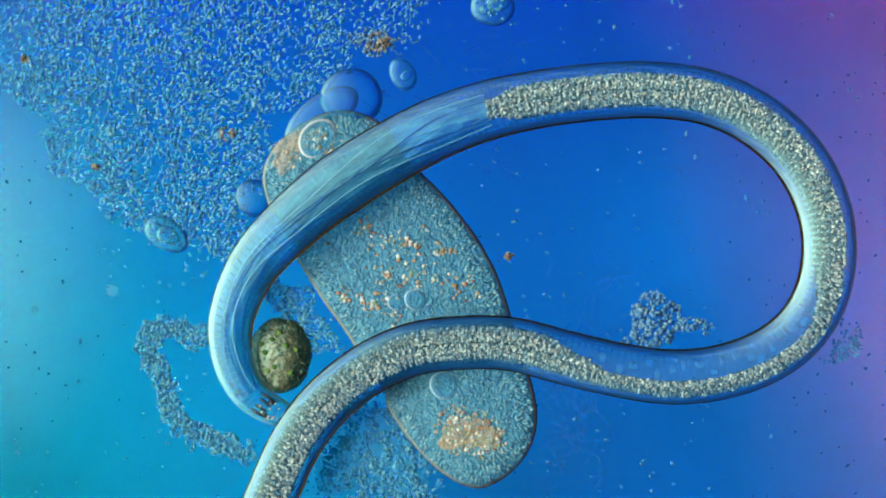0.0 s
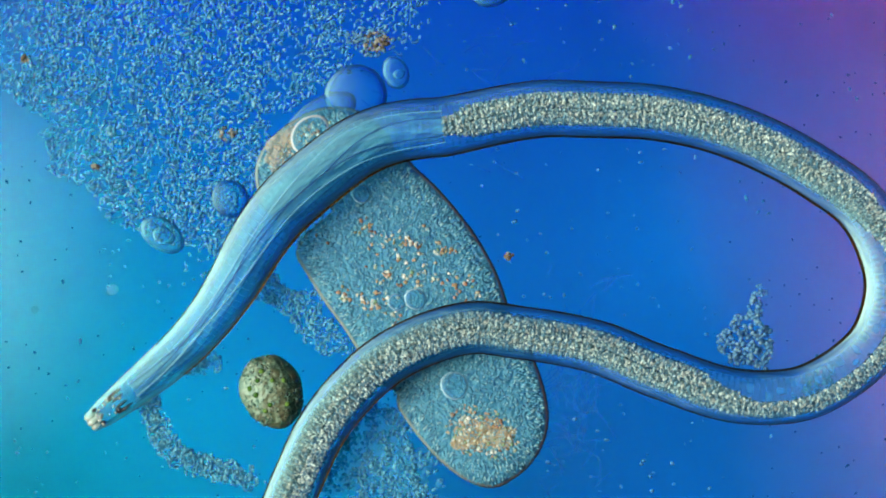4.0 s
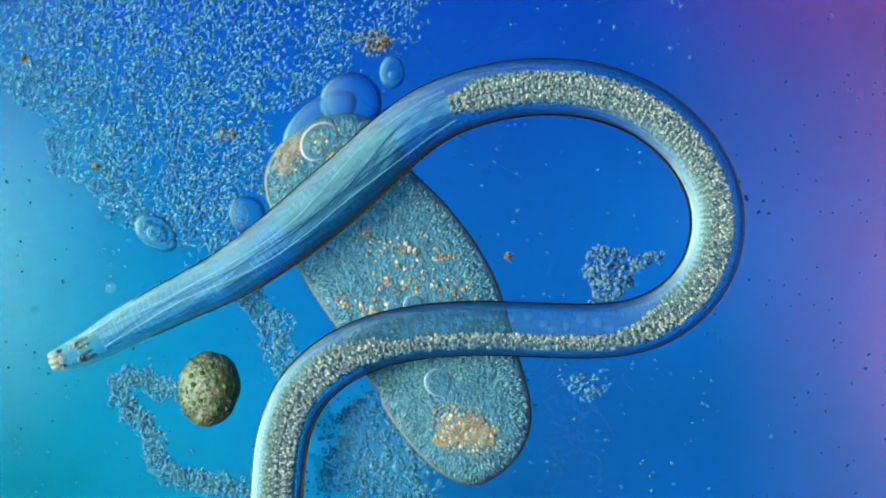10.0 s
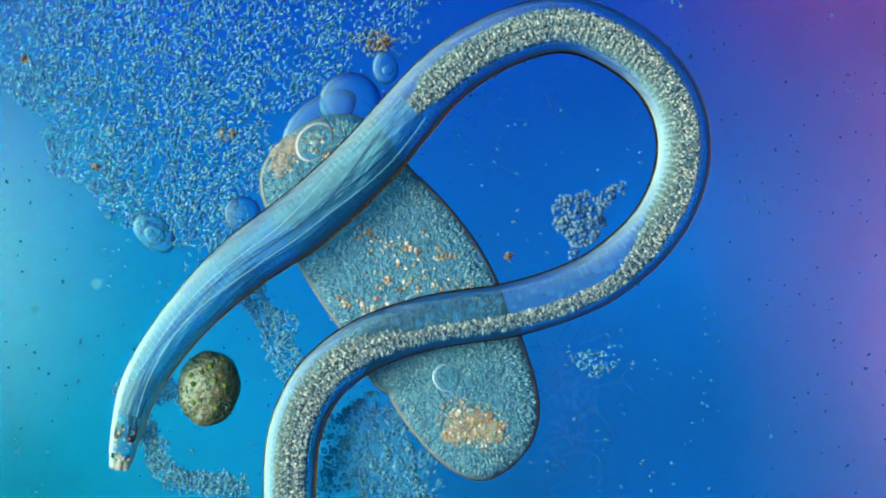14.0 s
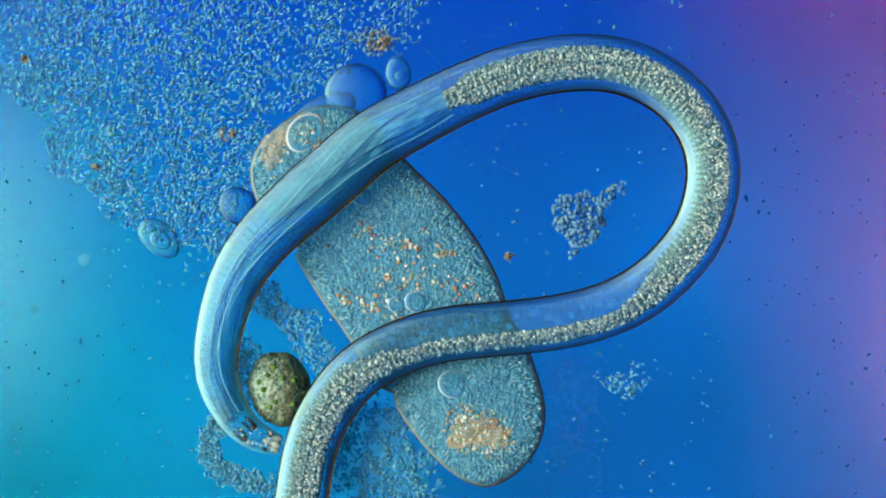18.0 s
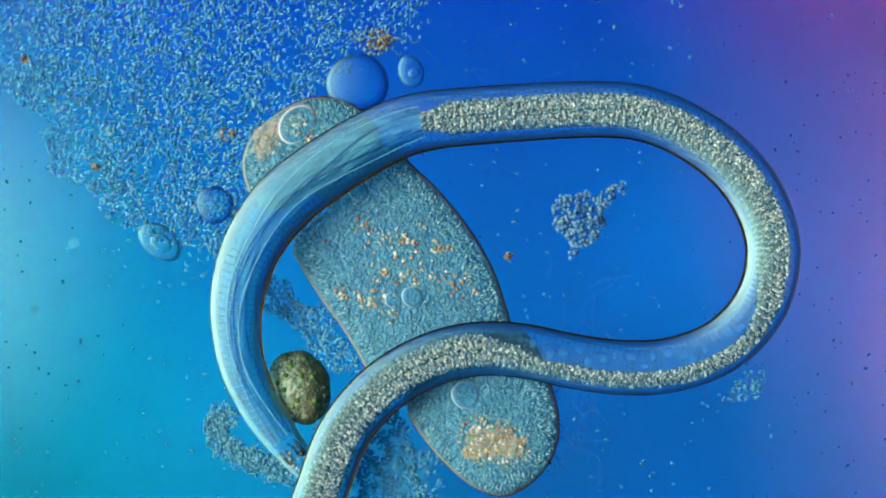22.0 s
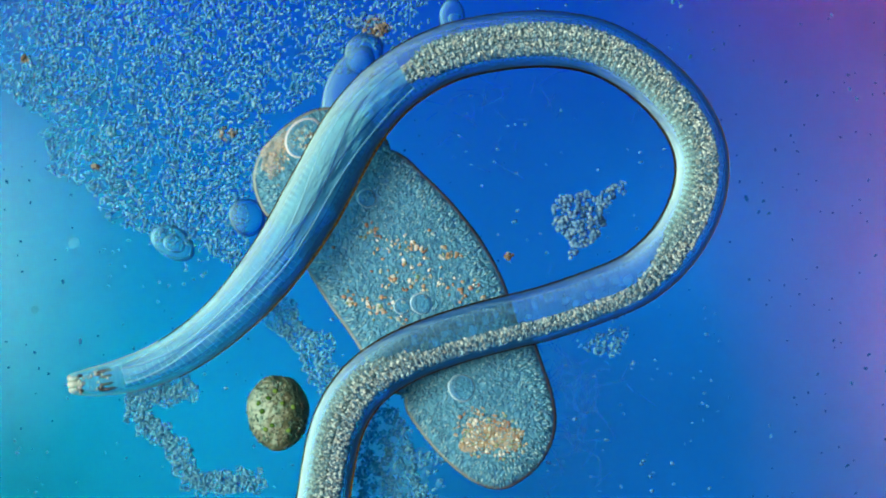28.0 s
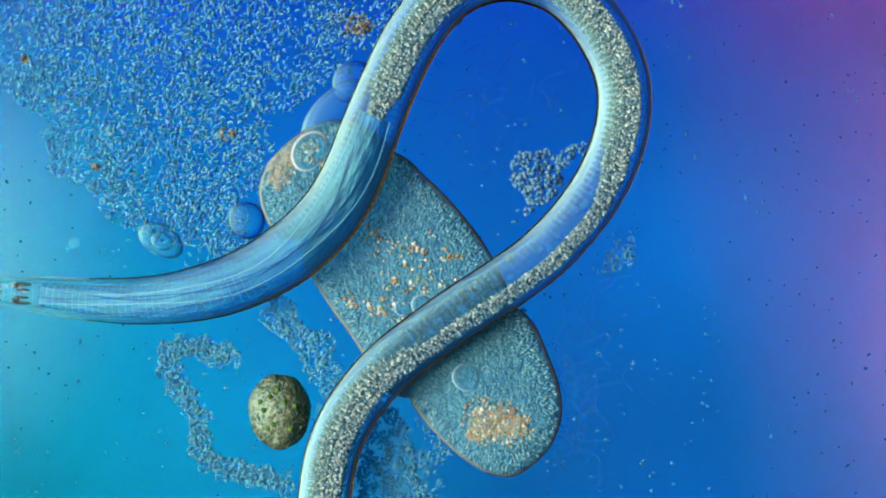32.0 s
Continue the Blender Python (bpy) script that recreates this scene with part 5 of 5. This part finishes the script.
def glide(ts, values, t):
    """Smooth course through values (n, m) at times ts, with no overshoot."""
    v = np.asarray(values, float)
    ts = np.asarray(ts, float)
    i = int(np.clip(np.searchsorted(ts, t, side="right") - 1, 0, len(ts) - 2))
    h = np.diff(ts)[:, None]
    d = np.diff(v, axis=0) / h

    def slope(j):
        if j == 0 or j == len(ts) - 1:
            return d[min(j, len(d) - 1)] * 0.5
        m = 2 * d[j - 1] * d[j] / np.where(np.abs(d[j - 1] + d[j]) < 1e-9, 1e-9, d[j - 1] + d[j])
        return np.where(d[j - 1] * d[j] > 0, m, 0.0)
    u, dt = (t - ts[i]) / h[i, 0], h[i, 0]
    return ((2 * u ** 3 - 3 * u ** 2 + 1) * v[i] + (u ** 3 - 2 * u ** 2 + u) * dt * slope(i)
            + (-2 * u ** 3 + 3 * u ** 2) * v[i + 1] + (u ** 3 - u ** 2) * dt * slope(i + 1))


def worm_rows():
    ts = [p[0] for p in POSTURES]
    made = [bearings(p[1]) for p in POSTURES]
    angles, anchors, k = np.array([m[0] for m in made]), np.array([m[1] for m in made]), made[0][2]
    heights = np.array([spine_height((i + 0.5) * SEG) for i in range(COUNT)])
    pitch = np.gradient(heights, SEG)
    rows = [[] for _ in range(COUNT)]
    for t in np.arange(0, 32.01, 0.25):
        a = glide(ts, angles, t)
        x0, y0 = glide(ts, anchors, t)
        dx, dy = np.cos(a) * SEG * 1000, -np.sin(a) * SEG * 1000
        x, y = np.concatenate([[0], np.cumsum(dx)]), np.concatenate([[0], np.cumsum(dy)])
        x, y = x - x[k] + x0, y - y[k] + y0
        for i in range(COUNT):
            p = spot((x[i] + x[i + 1]) / 2, (y[i] + y[i + 1]) / 2, heights[i])
            rows[i].append((float(t), Matrix.Translation(p) @ pose(0, 0, 0, 0, -math.degrees(math.atan(pitch[i])), math.degrees(a[i]))))
    return rows


def drift(thing, rows, z=0.0):
    """Rows of (seconds, x, y, turn) in plan coordinates."""
    walk(thing, [(t, Matrix.Translation(spot(x, y, z)) @ pose(0, 0, 0, 0, 0, a)) for t, x, y, a in rows])


def strand(t, *xy):
    """The clumps of the curled strand along a line at t seconds."""
    q = spline(np.array(xy, float).reshape(-1, 2), 12)
    s = np.concatenate([[0], np.cumsum(np.linalg.norm(np.diff(q, axis=0), axis=1))])
    at = np.linspace(0, s[-1], len(CLUMPS))
    x, y = np.interp(at, s, q[:, 0]), np.interp(at, s, q[:, 1])
    return t, [spot(a, b) for a, b in zip(x, y)]


def motions():
    for ring, rows in zip(RINGS, worm_rows()):
        walk(ring, rows)
    drift(ALGA, [(0, 497, 628, 0), (1, 508, 617, 5), (2, 533, 590, 12), (3, 527, 607, 10), (3.5, 493, 687, 20), (5.5, 472, 697, 25), (7, 468, 697, 25), (8, 473, 683, 20),
                 (9, 420, 685, 5), (9.5, 372, 686, -5), (10, 370, 688, -8), (13, 370, 687, -8), (14, 370, 687, -8), (14.5, 405, 692, -2), (16.5, 412, 703, 0), (17, 435, 703, 5),
                 (17.5, 473, 699, 8), (18, 495, 688, 12), (19, 517, 650, 16), (20, 520, 617, 22), (21, 522, 615, 24), (22, 530, 685, 20), (23, 525, 706, 15), (25, 532, 707, 15),
                 (25.5, 527, 711, 12), (27.5, 492, 730, 3), (32, 495, 728, 3)])
    drift(GRAPE, [(0, 1160, 565, -10), (1, 1165, 568, -5), (2, 1220, 615, 38), (3, 1305, 700, 52), (3.5, 1335, 690, 58), (5.5, 1232, 245, 118), (6.5, 1230, 245, 118), (7, 1285, 350, 105),
                  (7.5, 1330, 560, 85), (8, 1348, 590, 80), (9, 1240, 625, 40), (10, 1078, 480, 15), (11, 1038, 405, 25), (12, 1025, 390, 30), (13, 1024, 385, 34), (28, 1024, 385, 34), (29, 1024, 385, 34),
                  (30, 985, 345, 34), (31, 950, 310, 30), (32, 950, 310, 30)])
    drift(OVAL, [(0, 295, 415, -30), (3, 292, 418, -30), (6, 280, 410, -35), (9, 278, 412, -35), (13, 272, 412, -40), (17, 282, 420, -40), (20, 283, 425, -38), (25, 290, 430, -35),
                 (27.5, 308, 430, -30), (29, 298, 428, -30), (32, 285, 425, -30)])
    drift(SIDE_CELL, [(0, 713, 132, 30), (3, 724, 135, 30), (5.5, 658, 118, 10), (7, 668, 130, 10), (8, 688, 130, 0), (10, 694, 128, 0), (12, 682, 120, 10), (17, 685, 125, 10),
                      (18, 705, 130, 10), (20, 725, 130, 20), (25, 728, 120, 20), (27.5, 775, 58, 10), (28, 800, 28, 0), (30, 800, 20, 0), (32, 800, 20, 0)])
    drift(TOP_CELL, [(0, 872, 12, 0), (1, 865, 20, 8), (2, 866, 28, 15), (3, 868, 32, 22), (3.5, 868, 20, 25), (5.5, 880, -150, 30), (32, 880, -150, 30)])
    drift(CRUMB, [(0, 670, 75, 0), (3.5, 670, 75, 0), (5.5, 645, 70, 5), (8, 668, 74, 0), (27.5, 672, 68, 0), (28, 665, 50, -5), (29, 650, 40, -10), (30, 640, 42, -10), (32, 634, 45, -10)])
    drift(STRIP, [(0, 505, 535, -42), (3, 525, 525, -35), (5.5, 495, 575, -50), (9, 470, 565, -60), (12, 470, 575, -60), (14, 475, 570, -60), (17, 495, 585, -50), (19, 530, 555, -40),
                  (21, 530, 545, -38), (22, 540, 570, -42), (25, 550, 590, -45), (27.5, 540, 610, -52), (32, 540, 610, -50)])
    drift(TAIL, [(0, 60, 1300, 60), (26.5, 60, 1300, 60), (27.1, 130, 905, 70), (27.5, 140, 900, 71), (27.58, 120, 1020, 72), (27.75, 60, 1300, 70), (32, 60, 1300, 70)])
    drift(DROPLET, [(0, 200, 515, 0), (11, 195, 509, 0), (14, 173, 502, 0), (18, 150, 460, 0), (21, 132, 430, 0), (32, 132, 430, 0)])
    drift(FLAKE, [(0, 1490, 620, 30), (2, 1500, 640, 30), (3.5, 1500, 700, 30), (5.5, 1090, 600, 0), (7, 1060, 640, -10), (9, 1120, 700, -20), (10, 1025, 682, -30), (12, 1035, 650, -30), (14, 1040, 640, -30), (17, 1050, 640, -30),
                  (18, 1095, 680, -20), (19, 1130, 688, 0), (20, 1170, 712, 10), (21, 1245, 710, 20), (22, 1315, 690, 20), (23, 1325, 675, 20), (24, 1450, 650, 40), (25, 1520, 610, 40),
                  (25.5, 1530, 600, 40), (27.5, 1095, 630, 0), (28, 1065, 610, 0), (30, 1075, 535, 20), (31, 1085, 480, 30), (32, 1090, 460, 30)])
    still = Matrix.Translation(CIL_AT) @ pose(0, 0, 0, 0, 0, CIL_TURN)

    def shift(part_of, rows):
        """Rows of (seconds, dx, dy, turn about a pivot) of a lobe against the resting ciliate, in plan directions."""
        for_pivot = still.inverted() @ spot(*part_of[1])
        made = []
        for t, dx, dy, a in rows:
            m = Matrix.Translation(Vector((dx / 1000, -dy / 1000, 0))) @ still
            made.append((t, middle_pose(t).inverted() @ m @ Matrix.Translation(for_pivot) @ pose(0, 0, 0, 0, 0, a) @ Matrix.Translation(-for_pivot)))
        walk(part_of[0], made)

    body_rows = ((0, 0, 0), (3, -4, -8), (5.5, 8, 12), (8, 3, 8), (10, -2, 10), (14, 0, 9), (17, 2, 7), (19, -3, 0), (20, -5, -3), (25, -1, -5), (27.5, 10, 5), (30, 10, 10), (32, 12, 10))

    def middle_pose(t):
        dx, dy = glide([r[0] for r in body_rows], [r[1:] for r in body_rows], t)
        return Matrix.Translation(Vector((dx / 1000, -dy / 1000, 0))) @ still

    walk(CILIATE, [(t, middle_pose(t)) for t, dx, dy in body_rows])
    shift((FRONT_LOBE, (600, 330)), ((0, 0, 0, 0), (2, -20, -12, 0), (3, -22, -18, 0), (5.5, 2, 14, 0), (8, -5, 0, 0), (10, 3, 5, 0), (12, -5, 8, 0), (14, -5, 6, 0), (17, -7, 5, 0), (18, -22, -10, 0), (20, -34, -20, 0),
                                     (24, -36, -28, 0), (25, -36, -28, 0), (27.5, -20, -12, 4), (28, -16, -6, 6), (29, -14, 0, 8), (30, -10, 10, 8), (32, -5, 18, 6)))
    shift((REAR_LOBE, (790, 620)), ((0, 0, 0, 0), (1, 6, 5, 0), (2, 14, 11, 0), (3, 18, 13, 0), (5.5, 16, -22, 4), (7, 16, -25, 4), (8, 14, -2, 1), (9, 3, -5, 0), (10, -10, -5, 0), (12, 1, -12, 0), (14, 5, -13, 0), (17, 8, -10, 0),
                                    (18, 14, -2, 0), (19, 22, 6, 1), (20, 30, 14, 2), (21, 36, 18, 2), (25, 36, 18, 2), (27.5, 28, 6, 2), (28, 30, 4, 2), (29, 34, -2, 3), (30, 35, -8, 4), (32, 34, -14, 5)))
    inverse = still.inverted()
    for piece, z, rows in (
            (BLEB_TOP, 0.004, ((0, 622, 172, 20), (3, 640, 160, 20), (5.5, 612, 180, 20), (7, 612, 180, 20), (9, 625, 168, 20), (12, 618, 172, 20), (14, 620, 170, 20), (18, 630, 160, 20), (20, 637, 155, 20), (25, 637, 148, 20), (25.5, 637, 148, 20), (27.5, 570, 250, 20), (32, 572, 262, 20))),
            (BLEB_TIP, 0.0035, ((0, 572, 250, 20), (25.5, 572, 245, 20), (27.5, 634, 100, 60), (28, 634, 88, 70), (29, 634, 88, 70), (30, 622, 108, 75), (31, 616, 122, 70), (32, 611, 134, 60))),
            (SKIRT, 0.003, ((0, 568, 208, 40), (3, 564, 222, 38), (5.5, 562, 208, 40), (7, 564, 208, 40), (9, 568, 206, 40), (12, 562, 204, 40), (14, 564, 204, 40), (17, 564, 204, 40), (18, 562, 212, 38), (20, 560, 245, 35), (25, 560, 245, 35), (25.5, 562, 228, 38), (27.5, 602, 158, 60), (28, 606, 146, 66), (29, 606, 150, 66), (30, 598, 165, 64), (31, 590, 178, 55), (32, 582, 188, 45)))):
        walk(piece, [(t, Matrix.Translation(inverse @ spot(x, y, z)) @ pose(0, 0, 0, 0, 0, a - CIL_TURN)) for t, x, y, a in rows])
    walk(BLEB_SIDE, [(t, Matrix.Translation(inverse @ spot(x, y, 0.004))) for t, x, y in (
        (0, 450, 350), (1, 433, 348), (3, 400, 345), (5.5, 425, 365), (9, 430, 350), (10, 440, 370), (13, 432, 372), (18, 420, 360), (20, 390, 365), (24, 385, 368), (27.5, 428, 378), (30, 425, 378), (32, 425, 380))])
    course = [
        strand(0, 360, 600, 290, 578, 262, 610, 290, 670, 315, 745, 430, 800),
        strand(1, 375, 570, 305, 535, 300, 575, 335, 640, 345, 700, 455, 780),
        strand(2, 380, 560, 315, 520, 320, 560, 355, 630, 365, 690, 480, 750),
        strand(3, 380, 580, 300, 545, 315, 580, 360, 650, 370, 710, 490, 770),
        strand(3.5, 370, 640, 290, 650, 255, 690, 270, 760, 310, 810, 430, 850),
        strand(5.5, 370, 625, 300, 590, 270, 620, 315, 690, 330, 770, 460, 820),
        strand(6.5, 370, 630, 300, 590, 270, 620, 315, 690, 330, 770, 460, 825),
        strand(7, 380, 690, 330, 645, 280, 680, 290, 750, 315, 810, 440, 825),
        strand(8, 460, 600, 425, 590, 400, 650, 395, 700, 410, 740, 440, 780),
        strand(9, 425, 590, 380, 600, 335, 680, 325, 750, 370, 780, 420, 820),
        strand(10, 300, 690, 230, 665, 215, 700, 265, 760, 290, 830, 420, 865),
        strand(12, 300, 695, 240, 660, 215, 680, 270, 750, 300, 820, 430, 850),
        strand(14, 300, 695, 240, 680, 225, 700, 265, 770, 300, 840, 420, 860),
        strand(16.5, 290, 690, 250, 640, 250, 690, 290, 760, 330, 830, 450, 850),
        strand(17, 400, 600, 350, 650, 350, 720, 345, 790, 360, 840, 450, 860),
        strand(18, 440, 620, 425, 650, 420, 700, 370, 780, 390, 830, 470, 860),
        strand(20, 400, 700, 385, 715, 378, 740, 410, 780, 440, 800, 500, 820),
        strand(25, 400, 770, 395, 785, 395, 815, 420, 845, 450, 860, 510, 870),
        strand(27.5, 240, 830, 215, 850, 250, 860, 320, 870, 400, 880, 490, 860),
        strand(28, 330, 690, 270, 700, 240, 725, 310, 790, 345, 850, 450, 850),
        strand(29, 390, 650, 320, 630, 285, 655, 330, 740, 355, 820, 480, 840),
        strand(30, 400, 640, 320, 615, 300, 650, 350, 730, 365, 805, 490, 850),
        strand(32, 405, 630, 320, 612, 300, 650, 350, 735, 365, 810, 500, 855)]
    for i, clump in enumerate(CLUMPS):
        walk(clump, [(t, Matrix.Translation(places[i]) @ pose(0, 0, 0, 0, 0, 24 * i)) for t, places in course])


motions()
